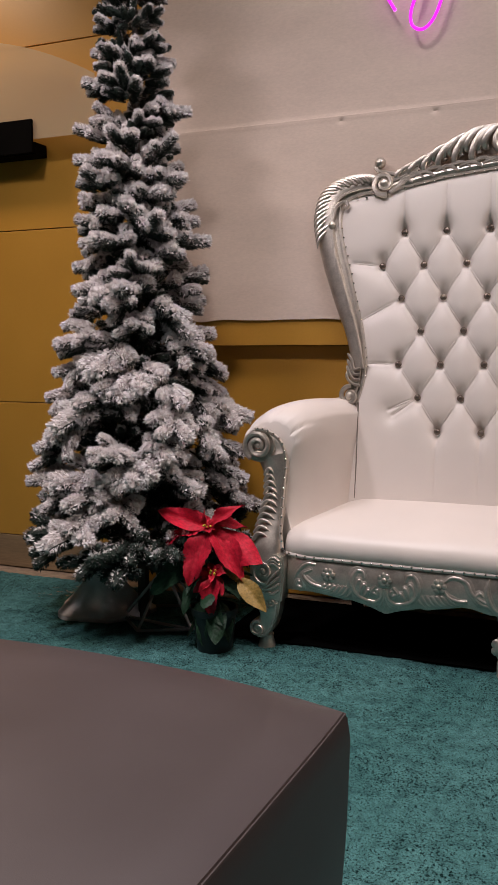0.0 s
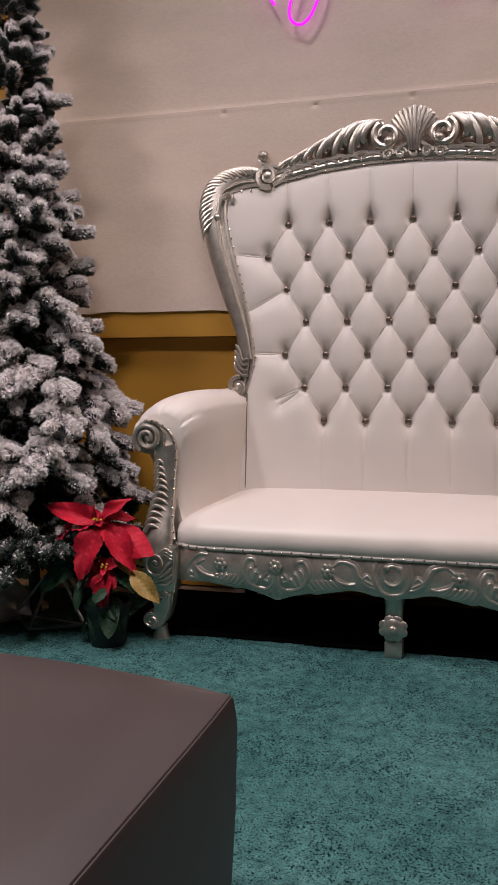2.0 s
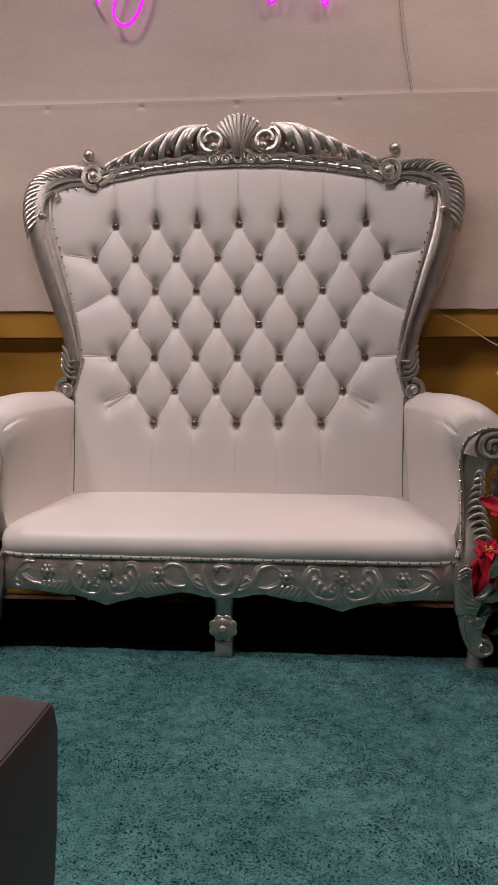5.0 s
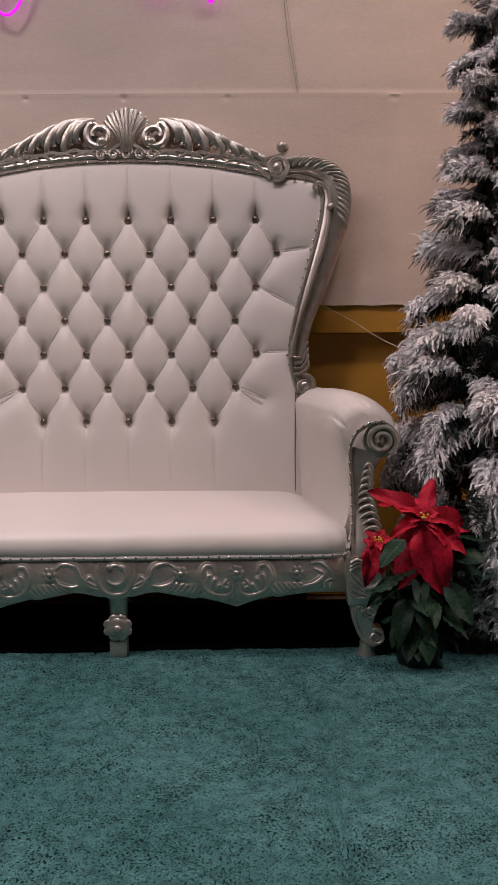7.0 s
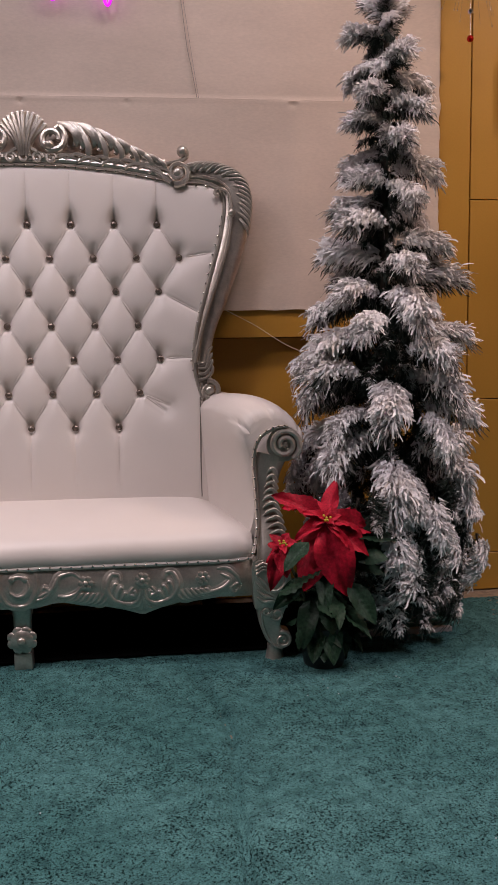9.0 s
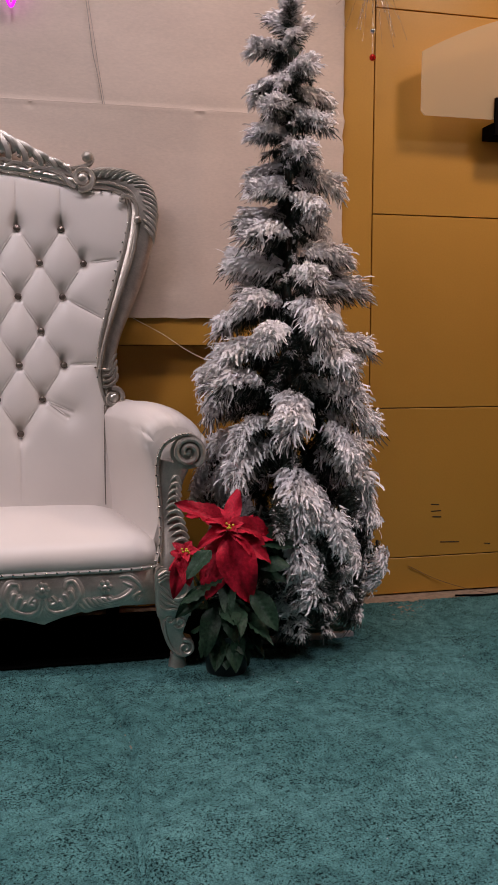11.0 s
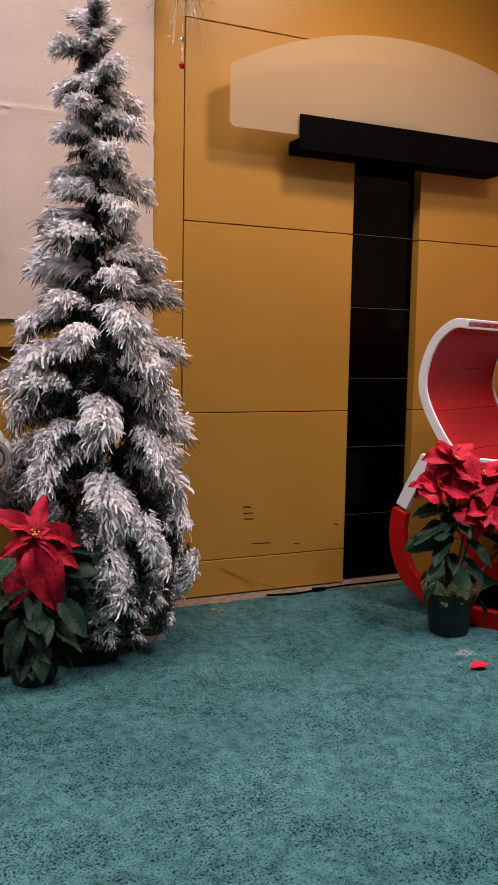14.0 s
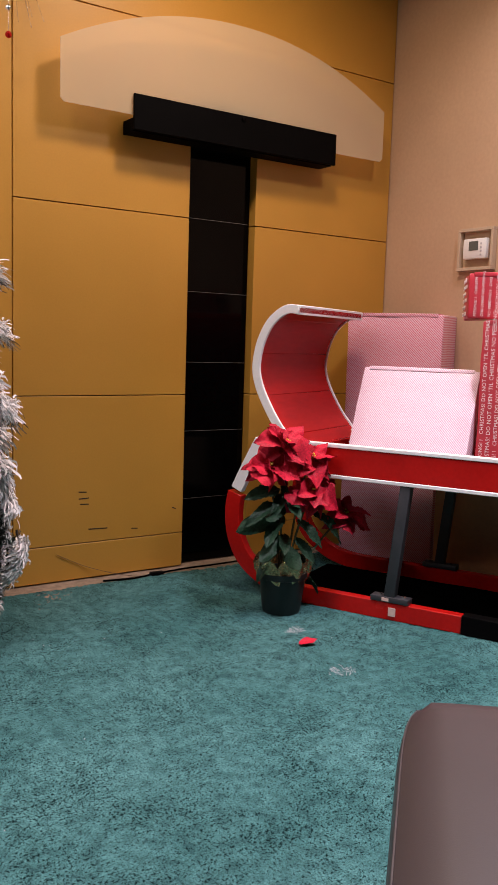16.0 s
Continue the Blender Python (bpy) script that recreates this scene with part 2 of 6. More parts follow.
for side in (1, -1):
    for a, b in ((1.602, 2.366), (2.700, 3.495)):
        for z0, z1 in zip(JOINTS, JOINTS[1:]):
            panel(min(a * side, b * side), max(a * side, b * side), z0, z1, mat=RAW_WOOD if side < 0 and z0 == 0 else None)
    # upright stile beside the cloth
    panel(min(1.47 * side, 1.601 * side), max(1.47 * side, 1.601 * side), 0.0, CEILING)
    # wall above the stone strip
    panel(min(2.366 * side, 2.70 * side), max(2.366 * side, 2.70 * side), 1.99, 2.262, 0.002)
    panel(min(1.602 * side, 3.495 * side), max(1.602 * side, 3.495 * side), 2.262, CEILING)
panel(-1.47, 1.47, 1.004, 1.108, -0.004, 0.0)
panel(-1.47, 1.47, 1.108, CEILING, 0.012)
panel(-1.47, 0.0, 0.0, 1.004, 0.05)
panel(0.0, 1.47, 0.0, 1.004, 0.05)

JOINT = plain("pale_grout", (0.12, 0.11, 0.10), 0.5)
# black stone strips, tile by tile, recessed between the panels
for side in (1, -1):
    zs = [0.0, 0.29, 0.593, 0.897, 1.203, 1.515, 1.82, 1.99]
    for z0, z1 in zip(zs, zs[1:]):
        x0, x1 = sorted((2.366 * side, 2.70 * side))
        part("tile_joint", boxed((x0 + 0.001, 0.0455, z1 - 0.0009), (x1 - 0.001, 0.070, z1 + 0.0009), 0.0003, segments=1), JOINT, wall_north, "thin pale joint", smooth=False)
        part("tile", boxed((x0 + 0.001, 0.045, z0 + 0.001), (x1 - 0.001, 0.073, z1 - 0.001), 0.0012, segments=1), BLACK_STONE, wall_north, "glossy black stone tile", smooth=False)


def cloth_y(x, z):
    """The cloth hangs nearly flat, with a seam, puckers, sags and stapled edges."""
    y = -0.0115 + 0.0022 * noise.noise((x * 1.3, z * 2.0, 0.3)) + 0.0014 * noise.noise((x * 6, z * 3.5, 4.0)) + 0.0009 * noise.noise((x * 5, z * 17 + x * 2, 8.0))
    seam = 1.836 + 0.010 * math.sin(x * 1.2 + 0.6) + 0.008 * (x < -0.3) * (-0.3 - x)
    d = z - seam
    y -= 0.0030 * math.exp(-(d / 0.007) ** 2) + 0.0035 / (1 + math.exp(max(-20, min(20, d / 0.0025)))) * math.exp(min(0, d) / 0.2)
    for px in (-0.369, -0.026, 0.336, -0.71, 0.93):
        rr = ((x - px) / 0.014) ** 2 + ((z - seam + 0.016) / 0.007) ** 2
        y += 0.006 * math.exp(-rr)
    y -= 0.004 * math.exp(-((x - 0.93) / 0.05) ** 2) * (z < seam)
    return y


bm = bmesh.new()
rows = []
NZ, NX = 240, 520
for j in range(NZ + 1):
    row = []
    for i in range(NX + 1):
        x = -1.475 + 2.95 * i / NX
        edge = 1.103 + 0.006 * noise.noise((x * 9, 2.0, 1.0)) + 0.003 * abs(math.sin(x * 22)) - 0.002
        side = 0.006 * noise.noise((j * 0.15, 5.0, 0.0))
        z = edge + (CEILING - 0.05 - edge) * (j / NZ) ** 1.35
        xx = x + (side if i in (0, NX) else 0)
        lift = 0.0012 * abs(math.sin(x * 22)) * max(0, 1 - j / 6)
        row.append((xx, cloth_y(x, z) - lift, z))
    rows.append(row)
grid_faces(bm, rows)
bmesh.ops.recalc_face_normals(bm, faces=bm.faces)
cloth = part("backdrop_cloth", bm, FABRIC)
mod = cloth.modifiers.new("thickness", "SOLIDIFY")
mod.thickness, mod.offset = 0.002, 0.0
bm = bmesh.new()
hem = []
for k in range(121):
    x = -1.47 + 2.94 * k / 120
    z = 1.836 + 0.010 * math.sin(x * 1.2 + 0.6) + 0.008 * (x < -0.3) * (-0.3 - x)
    hem.append((x, cloth_y(x, z) + 0.0012, z + 0.0006 * math.sin(x * 60)))
sweep(bm, hem, 0.0030, 8, 0.8)
part("seam_hem", bm, FABRIC, cloth, "raised hem of the seam")
tagged(cloth, "cream backdrop cloth stapled over the middle of the wall", "backdrop cloth")

# woven border carpet along the wall, and the teal carpet in front of it
structure("border_carpet", boxed((-XW, -0.35, -0.02), (XW, 0.075, -0.004)), SISAL, "beige woven carpet border along the wall", "carpet")


CREASE = np.array([(0.47, -0.60), (0.495, -0.73), (0.537, -0.88), (0.560, -1.05), (0.554, -1.24), (0.535, -1.38), (0.535, -1.56), (0.526, -1.75), (0.52, -2.5)])


def carpet_height(gx, gy):
    """Gentle lumps, and the long crease where two lengths of carpet meet."""
    z = 0.0012 * np.sin(gx * 7.1 + 2 * np.sin(gy * 5.3)) + 0.0012 * np.sin(gy * 11.7 + 2 * np.sin(gx * 9.1))
    cx = np.interp(-gy, -CREASE[:, 1], CREASE[:, 0])
    z -= 0.018 * np.exp(-((gx - cx) / 0.011) ** 2) * (gy < -0.6)
    z += 0.007 * np.exp(-((gx - cx - 0.025) / 0.016) ** 2) * (gy < -0.6)
    return z


def carpet_sheet(x0, x1, y0, y1, step):
    nx, ny = int((x1 - x0) / step), int((y1 - y0) / step)
    gx, gy = np.meshgrid(np.linspace(x0, x1, nx + 1), np.linspace(y0, y1, ny + 1))
    rng = np.random.default_rng(5)
    z = carpet_height(gx, gy) + rng.uniform(-0.0035, 0.0025, gx.shape)
    gx, gy = gx + rng.uniform(-0.3, 0.3, gx.shape) * step, gy + rng.uniform(-0.3, 0.3, gx.shape) * step
    # the cut edge wavers along the wall
    gy[-1] = y1 + 0.012 * np.sin(gx[-1] * 2.1) + 0.004 * np.sin(gx[-1] * 17)
    z[-1] = -0.012
    k = np.arange(ny * (nx + 1)).reshape(ny, nx + 1)[:, :-1].ravel()
    verts, faces = np.stack([gx.ravel(), gy.ravel(), z.ravel()], 1), np.stack([k, k + 1, k + nx + 2, k + nx + 1], 1)
    me = bpy.data.meshes.new("carpet")
    me.vertices.add(len(verts))
    me.vertices.foreach_set("co", verts.ravel())
    me.loops.add(faces.size)
    me.loops.foreach_set("vertex_index", faces.ravel())
    me.polygons.add(len(faces))
    me.polygons.foreach_set("loop_start", np.arange(len(faces)) * 4)
    me.update(calc_edges=True)
    me.shade_smooth()
    me.materials.append(CARPET)
    return tagged(new("carpet", me), "teal cut-pile carpet, worn and slightly blotchy", "carpet", "", "structure")


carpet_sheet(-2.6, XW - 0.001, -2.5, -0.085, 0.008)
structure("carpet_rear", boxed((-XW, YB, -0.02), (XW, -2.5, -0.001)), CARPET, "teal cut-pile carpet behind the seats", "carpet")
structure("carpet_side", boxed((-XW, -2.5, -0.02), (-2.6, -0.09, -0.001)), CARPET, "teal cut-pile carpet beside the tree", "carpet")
# thin black sheets added on the carpet for the deep shade under settee and sleigh
BLACK_SHEET = material("black_floor_cloth", (0.002, 0.002, 0.002), 0.95, spread=0.3)
BLACK_SHEET.node_tree.nodes["Principled BSDF"].inputs["Specular IOR Level"].default_value = 0.0


def floor_cloth(m, x0, x1, y0, y1, ruck_x, label):
    """A limp black sheet with a slightly wavering edge and a ruck in it."""
    bm = bmesh.new()
    rows = []
    for j in range(9):
        row = []
        for i in range(121):
            x = x0 + (x1 - x0) * i / 120
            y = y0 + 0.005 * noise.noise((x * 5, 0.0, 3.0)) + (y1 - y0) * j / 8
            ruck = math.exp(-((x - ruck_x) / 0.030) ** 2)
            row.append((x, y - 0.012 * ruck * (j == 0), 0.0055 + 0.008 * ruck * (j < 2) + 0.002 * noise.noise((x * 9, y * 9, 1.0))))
        rows.append(row)
    grid_faces(bm, rows)
    ob = part("floor_cloth", bm, BLACK_SHEET)
    ob.matrix_world = m
    mod = ob.modifiers.new("thickness", "SOLIDIFY")
    mod.thickness, mod.offset = 0.003, 1.0
    return tagged(ob, label, "floor cloth", "black floor cloths")


floor_cloth(pose(0, 0, 0), -0.98, 1.02, -0.520, -0.035, 0.30, "thin black sheet added for the deep shade under the settee")
floor_cloth(pose(2.497, -0.703, 0, 0, 0, -63.9), -0.16, 1.30, 0.045, 0.585, 0.9, "thin black sheet added for the deep shade under the sleigh")

# ---- the throne settee ----
sofa = thing("throne_settee", pose(-0.014, 0, 0, 0, 0, -1.2), "high-backed throne settee, tufted white leatherette on a carved silver frame", "settee")


def back_y(z):
    """The leaning front of the backrest."""
    return -0.183 + (z - 0.70) * 0.146


# outline of the upholstered back: half width by height, top edge by half width
BACK_Z = [0.42, 0.80, 0.92, 1.083, 1.267, 1.411, 1.472, 1.508, 1.56]
BACK_W = [0.625, 0.592, 0.556, 0.588, 0.635, 0.676, 0.690, 0.682, 0.66]
TOP_X = [0, 0.148, 0.31, 0.475, 0.56, 0.62, 0.684]
TOP_Z = [1.610, 1.606, 1.590, 1.560, 1.542, 1.540, 1.520]


def back_half(z):
    return interp(z, BACK_Z, BACK_W)


def back_top(x):
    return interp(abs(x), TOP_X, TOP_Z)


COL, ROW = 0.1485, 0.1165
BUTTONS = []
for r, cols in enumerate([7, 8, 7, 6, 7, 6, 5]):
    for c in range(cols):
        BUTTONS.append(((c - (cols - 1) / 2) * COL, 1.402 - r * ROW, r))
CREASES = []
for i, (x0, z0, r0) in enumerate(BUTTONS):
    for x1, z1, r1 in BUTTONS:
        if r1 == r0 + 1 and abs(abs(x1 - x0) - COL / 2) < 0.01:
            CREASES.append((x0, z0, x1, z1))
for s in (1, -1):
    CREASES += [(s * 0.520, 1.2855, s * 0.63, 1.30), (s * 0.4455, 1.169, s * 0.60, 1.085), (s * 0.4455, 0.936, s * 0.56, 0.940),
                (s * 0.371, 0.8195, s * 0.47, 0.775), (s * 0.371, 0.8195, s * 0.455, 0.757)]
PLEATS = [(x, 1.402, x, 1.60) for x, z, r in BUTTONS if r == 0] + [(x, 0.703, x, 0.47) for x, z, r in BUTTONS if r == 6]


def seg_distance(px, pz, s):
    x0, z0, x1, z1 = s
    dx, dz = x1 - x0, z1 - z0
    t = np.clip(((px - x0) * dx + (pz - z0) * dz) / (dx * dx + dz * dz), 0, 1)
    return np.hypot(px - x0 - t * dx, pz - z0 - t * dz), t


NU, NV = 300, 280
uu, vv = np.meshgrid(np.linspace(-1, 1, NU + 1), np.linspace(0, 1, NV + 1))
zz0 = 0.42 + vv * 1.14
half = np.interp(zz0, BACK_Z, BACK_W)
px = uu * half
pz = 0.42 + vv * (np.interp(np.abs(px), TOP_X, TOP_Z) - 0.42)
dmin, near = np.full(px.shape, 9.0), np.zeros(px.shape)
for s in CREASES:
    d = seg_distance(px, pz, s)[0]
    dmin = np.minimum(dmin, d)
    near += np.exp(-d / 0.014)
dsoft = np.clip(-0.014 * np.log(near + 1e-9), 0, 0.2)
dpleat = np.zeros(px.shape)
for s in PLEATS:
    d, t = seg_distance(px, pz, s)
    dpleat += 0.010 * np.exp(-(d / 0.010) ** 2) * (1 - t) ** 1.3 + 0.0015 * np.exp(-(d / 0.006) ** 2) * (1 - t * 0.6)
dbut = np.full(px.shape, 9.0)
for x, z, r in BUTTONS:
    dbut = np.minimum(dbut, np.hypot(px - x, pz - z))
    dz = pz - z
    dpleat += 0.010 * np.exp(-((px - x) / 0.015) ** 2 - ((dz - 0.020) / 0.024) ** 2) * (dz > -0.02)
hollow = np.zeros(px.shape)
for x, z, r in BUTTONS:
    dz = pz - z
    hollow += 0.013 * np.exp(-((px - x) / (0.011 + 0.55 * np.clip(dz, 0, 0.1))) ** 2 - ((dz - 0.010) / 0.040) ** 2) * (r > 0) + 0.007 * np.exp(-((px - x) / 0.012) ** 2 - ((dz - 0.02) / 0.035) ** 2) * (r == 0)
puff = -0.8 * hollow + 0.0042 * (1 - np.exp(-(dmin / 0.0050) ** 1.3)) + 0.0150 * (1 - np.exp(-(dsoft / 0.030) ** 1.5)) - 0.008 - dpleat - 0.016 * np.exp(-(dbut / 0.016) ** 2)
puff += 0.0010 * np.exp(-((dmin - 0.0095) / 0.004) ** 2)
edge = np.minimum(1 - np.abs(uu), (1 - vv) * 1.6)
puff *= 1 - np.exp(-edge / 0.035)
py = -0.183 + (pz - 0.70) * 0.146 - puff
rows = [[(float(px[j, i]), float(py[j, i]), float(pz[j, i])) for i in range(NU + 1)] for j in range(NV + 1)]
bm = bmesh.new()
grid_faces(bm, rows)
# the rear of the back
bmesh.ops.recalc_face_normals(bm, faces=bm.faces)
backrest = part("backrest", bm, LEATHER, sofa, "diamond-tufted white leatherette back")
ob = backrest.modifiers.new("thickness", "SOLIDIFY")
ob.thickness, ob.offset = 0.02, -1.0

# narrow folds of the leatherette from button to button
def fold(s, r=0.0030):
    x0, z0, x1, z1 = s
    line = []
    for k in range(11):
        t = 0.06 + 0.90 * k / 10
        x, z = x0 + (x1 - x0) * t + 0.0025 * math.sin(math.pi * t) * (1 if x1 > x0 else -1), z0 + (z1 - z0) * t
        q = np.unravel_index(np.argmin((px - x) ** 2 + (pz - z) ** 2), px.shape)
        line.append((x, float(py[q]) - 0.0006, z))
    bm = bmesh.new()
    sweep(bm, line, [r * min(1, 0.35 + 0.2 * min(k, 10 - k)) for k in range(11)], 6, 0.9)
    part("fold", bm, LEATHER, backrest)


for s in CREASES:
    fold(s)
for s in PLEATS:
    fold((s[0], s[1] + (0.05 if s[3] > s[1] else 0), s[2], s[3]), 0.0013)

bm = bmesh.new()
lathe(bm, [(0.0, 0.0065), (0.004, 0.006), (0.0085, 0.004), (0.0105, 0.0005), (0.010, -0.003)], n=10)
bmesh.ops.rotate(bm, verts=bm.verts, matrix=Matrix.Rotation(radians(90), 3, "X"))
button_ob = part("button", bm, BUTTON, backrest, "dark crystal tufting button")
button_mesh = button_ob.data
for k, (x, z, r) in enumerate(BUTTONS):
    ob = button_ob if k == 0 else new("button", button_mesh)
    ob.parent = backrest
    ob.location = (x, back_y(z) + 0.012, z)
    ob.scale = (1.15, 1.15, 1.15)

# seat
bm = bmesh.new()


def seat_front(u):
    return -0.580 + 0.006 * abs(u) ** 2 + 0.03 * max(0, abs(u) - 0.86) ** 2 / 0.02


rows = []
SEAT = [(0.0, 0.0, 0.318), (-0.010, 0, 0.330), (-0.015, 0, 0.355), (-0.006, 0, 0.385), (0.020, 0, 0.408), (0.07, 0, 0.424)]
for k in range(61):
    u = -1 + 2 * k / 60
    f = seat_front(u)
    row = []
    for dy, _, z in SEAT:
        hw = 0.715
        fade = 1 - max(0, abs(u) - 0.9) / 0.1 * 0.25
        row.append((u * hw, f + dy * fade, 0.318 + (z - 0.318) * fade + 0.003 * noise.noise((u * 7, dy * 20, 0))))
    for t in np.linspace(0, 1, 14)[1:]:
        y = (f + 0.07) * (1 - t) + -0.13 * t
        hw = 0.715 + (0.60 - 0.715) * min(1, t * 1.05)
        crown = 0.014 * math.sin(math.pi * t) * (1 - u ** 4)
        row.append((u * hw, y, 0.424 + 0.042 * t + crown - 0.02 * max(0, abs(u) - 0.88) / 0.12 + 0.002 * noise.noise((u * 5, t * 4, 2))))
    rows.append(row)
grid_faces(bm, rows)
bmesh.ops.recalc_face_normals(bm, faces=bm.faces)
seat = part("seat", bm, LEATHER, sofa, "smooth white leatherette seat")
m = seat.modifiers.new("soft", "SUBSURF")
m.levels = m.render_levels = 1


# arms: a rolled section carried from the front post to the back
def arm(side):
    base = [(-0.700, 0.30), (-0.730, 0.38), (-0.748, 0.47), (-0.744, 0.55), (-0.725, 0.63), (-0.708, 0.70), (-0.712, 0.755), (-0.738, 0.792),
            (-0.778, 0.810), (-0.822, 0.808), (-0.866, 0.790), (-0.900, 0.755), (-0.915, 0.710), (-0.908, 0.665), (-0.880, 0.630), (-0.845, 0.610),
            (-0.822, 0.56), (-0.82, 0.45), (-0.82, 0.30)]
    base = smooth_path(base, 6)
    pleats = (38, 45, 52, 59, 66)
    rows = []
    for k in range(41):
        s = (k / 40) ** 1.5
        y = -0.512 + 0.40 * s
        shift = 0.128 * min(1, s * 1.05) ** 0.9
        swell = 1 + 0.05 * math.sin(math.pi * min(1, s * 1.3)) - 0.13 * math.exp(-s * 40)
        row = []
        for i, (x, z) in enumerate(base):
            cx, cz = -0.81, 0.66
            if i < 38:
                x += (-0.712 - x) * s ** 0.8
            tuck = sum((0.10, 0.03, 0.05, 0.03, 0.08)[n] * math.exp(-((i - q - 12 * s * (1 if n > 2 else -1)) / 0.8) ** 2) for n, q in enumerate(pleats)) * math.exp(-s * 9)
            f = swell - tuck
            row.append((-side * (-(cx + (x - cx) * f) - 0.022 - shift), y + 0.004 * noise.noise((i * 0.2, s * 6, 4.0)), cz + (z - cz) * f + 0.004 * s - 0.040 * math.exp(-s * 7) * min(1, max(0, (z - 0.68) / 0.08))))
        rows.append(row)
    bm = bmesh.new()
    vs = grid_faces(bm, rows)
    bm.faces.new(vs[0])
    bm.faces.new(vs[-1])
    bmesh.ops.recalc_face_normals(bm, faces=bm.faces)
    ob = part("arm", bm, LEATHER, sofa, "rolled arm padded in white leatherette")
    return ob


arms = [arm(-1), arm(1)]
# seam thread coloured dark for the shade in the joint
SEAM = plain("shadowed_seam_thread", (0.16, 0.13, 0.11), 0.8)
for side, ob in zip((-1, 1), arms):
    bm = bmesh.new()
    sweep(bm, [(side * (0.578 + 0.002 * math.sin(z * 9)), back_y(z) - 0.0090, z) for z in np.linspace(0.46, 0.80, 14)], 0.0022, 6)
    part("seam", bm, SEAM, ob, "dark seam between arm and back")

# front rail: a bowed board with a shaped lower edge
RAIL_X = [0.0, 0.05, 0.10, 0.16, 0.24, 0.31, 0.37, 0.43, 0.50, 0.58, 0.66, 0.73]
RAIL_Z = [0.200, 0.198, 0.212, 0.215, 0.198, 0.180, 0.160, 0.182, 0.200, 0.210, 0.206, 0.196]


def rail_low(x):
    return interp(abs(x), RAIL_X, RAIL_Z)


def rail_y(x):
    return seat_front(x / 0.715) + 0.004


def on_rail(x, z, out=0.0):
    lean = 0.016 * math.sin(math.pi * min(1, max(0, (z - 0.2) / 0.15)))
    z -= 0.027
    return Vector((x, rail_y(x) - lean - out, z))


bm = bmesh.new()
rows = []
for k in range(121):
    x = -0.722 + 1.444 * k / 120
    zl = rail_low(x) + 0.027
    row = [on_rail(x, 0.345), ]
    row = [Vector((x, rail_y(x) + 0.05, 0.318))] + [on_rail(x, 0.345 + (zl - 0.345) * t) for t in np.linspace(0, 1, 8)] + [Vector((x, rail_y(x) + 0.045, zl - 0.027))]
    rows.append(row)
grid_faces(bm, rows, close=True)
bmesh.ops.recalc_face_normals(bm, faces=bm.faces)
rail = part("front_rail", bm, SILVER, sofa, "bowed front rail carved with scrolls and flowers")


# carving in relief on the rail
def stroke(bm, pts, r, out=0.0005):
    r *= 1.15
    pts = smooth_path(pts, 5)
    n = len(pts)
    bm = bmesh.new()
    sweep(bm, [on_rail(x, z, out) for x, z in pts], [r * (0.35 + 0.65 * math.sin(math.pi * min(1, (0.12 + 0.88 * k / n)))) for k in range(n)], 8, 0.62)
    sweep(bm, [on_rail(x, z, out - 0.0005) for x, z in pts], [2.0 * r * (0.25 + 0.75 * math.sin(math.pi * min(1, (0.12 + 0.86 * k / n)))) for k in range(n)], 8, 0.22)
    part("carved_leaf", bm, SILVER, rail)


def flower(bm, place, r, petals=6):
    bm = bmesh.new()
    for k in range(petals):
        a = 2 * math.pi * k / petals
        ball(bm, place + Vector((math.cos(a) * r * 0.62, -0.001, math.sin(a) * r * 0.62)), r * 0.42, (1, 0.45, 1), 1)
    ball(bm, place + Vector((0, -0.004, 0)), r * 0.34, (1, 0.7, 1), 2)
    part("carved_flower", bm, SILVER, rail)


bm = bmesh.new()
for s in (1, -1):
    stroke(bm, [(s * 0.06, 0.262), (s * 0.10, 0.285), (s * 0.12, 0.318), (s * 0.16, 0.328), (s * 0.185, 0.312)], 0.007)
    stroke(bm, [(s * 0.05, 0.25), (s * 0.075, 0.258), (s * 0.09, 0.275), (s * 0.078, 0.29), (s * 0.066, 0.28)], 0.006)
    stroke(bm, [(s * 0.115, 0.262), (s * 0.14, 0.258), (s * 0.17, 0.268), (s * 0.185, 0.288)], 0.006)
    flower(bm, on_rail(s * 0.20, 0.300, 0.006), 0.024, 6)
    # central motif of each half
    flower(bm, on_rail(s * 0.37, 0.302, 0.006), 0.024, 7)
    for q in (1, -1):
        stroke(bm, spiral(s * 0.37 + q * 0.027, 0.262, 0.017, 0.004, 90, q * -1.1, 16)[::4], 0.0055)
        stroke(bm, [(s * 0.37 + q * 0.004, 0.272), (s * 0.37 + q * 0.014, 0.238), (s * 0.37 + q * 0.045, 0.222), (s * 0.37 + q * 0.075, 0.236)], 0.0065)
        stroke(bm, [(s * 0.37, 0.250), (s * 0.37 + q * 0.012, 0.218), (s * 0.37 + q * 0.028, 0.206)], 0.006)
    flower(bm, on_rail(s * 0.555, 0.300, 0.006), 0.023, 6)
    stroke(bm, [(s * 0.50, 0.242), (s * 0.56, 0.252), (s * 0.61, 0.262), (s * 0.64, 0.29), (s * 0.61, 0.31)], 0.007)
    stroke(bm, [(s * 0.60, 0.325), (s * 0.63, 0.325), (s * 0.66, 0.30), (s * 0.675, 0.27)], 0.006)
    stroke(bm, spiral(s * 0.655, 0.258, 0.020, 0.005, 60, s * 1.1, 16)[::4], 0.006)
MOTIF = 0.37
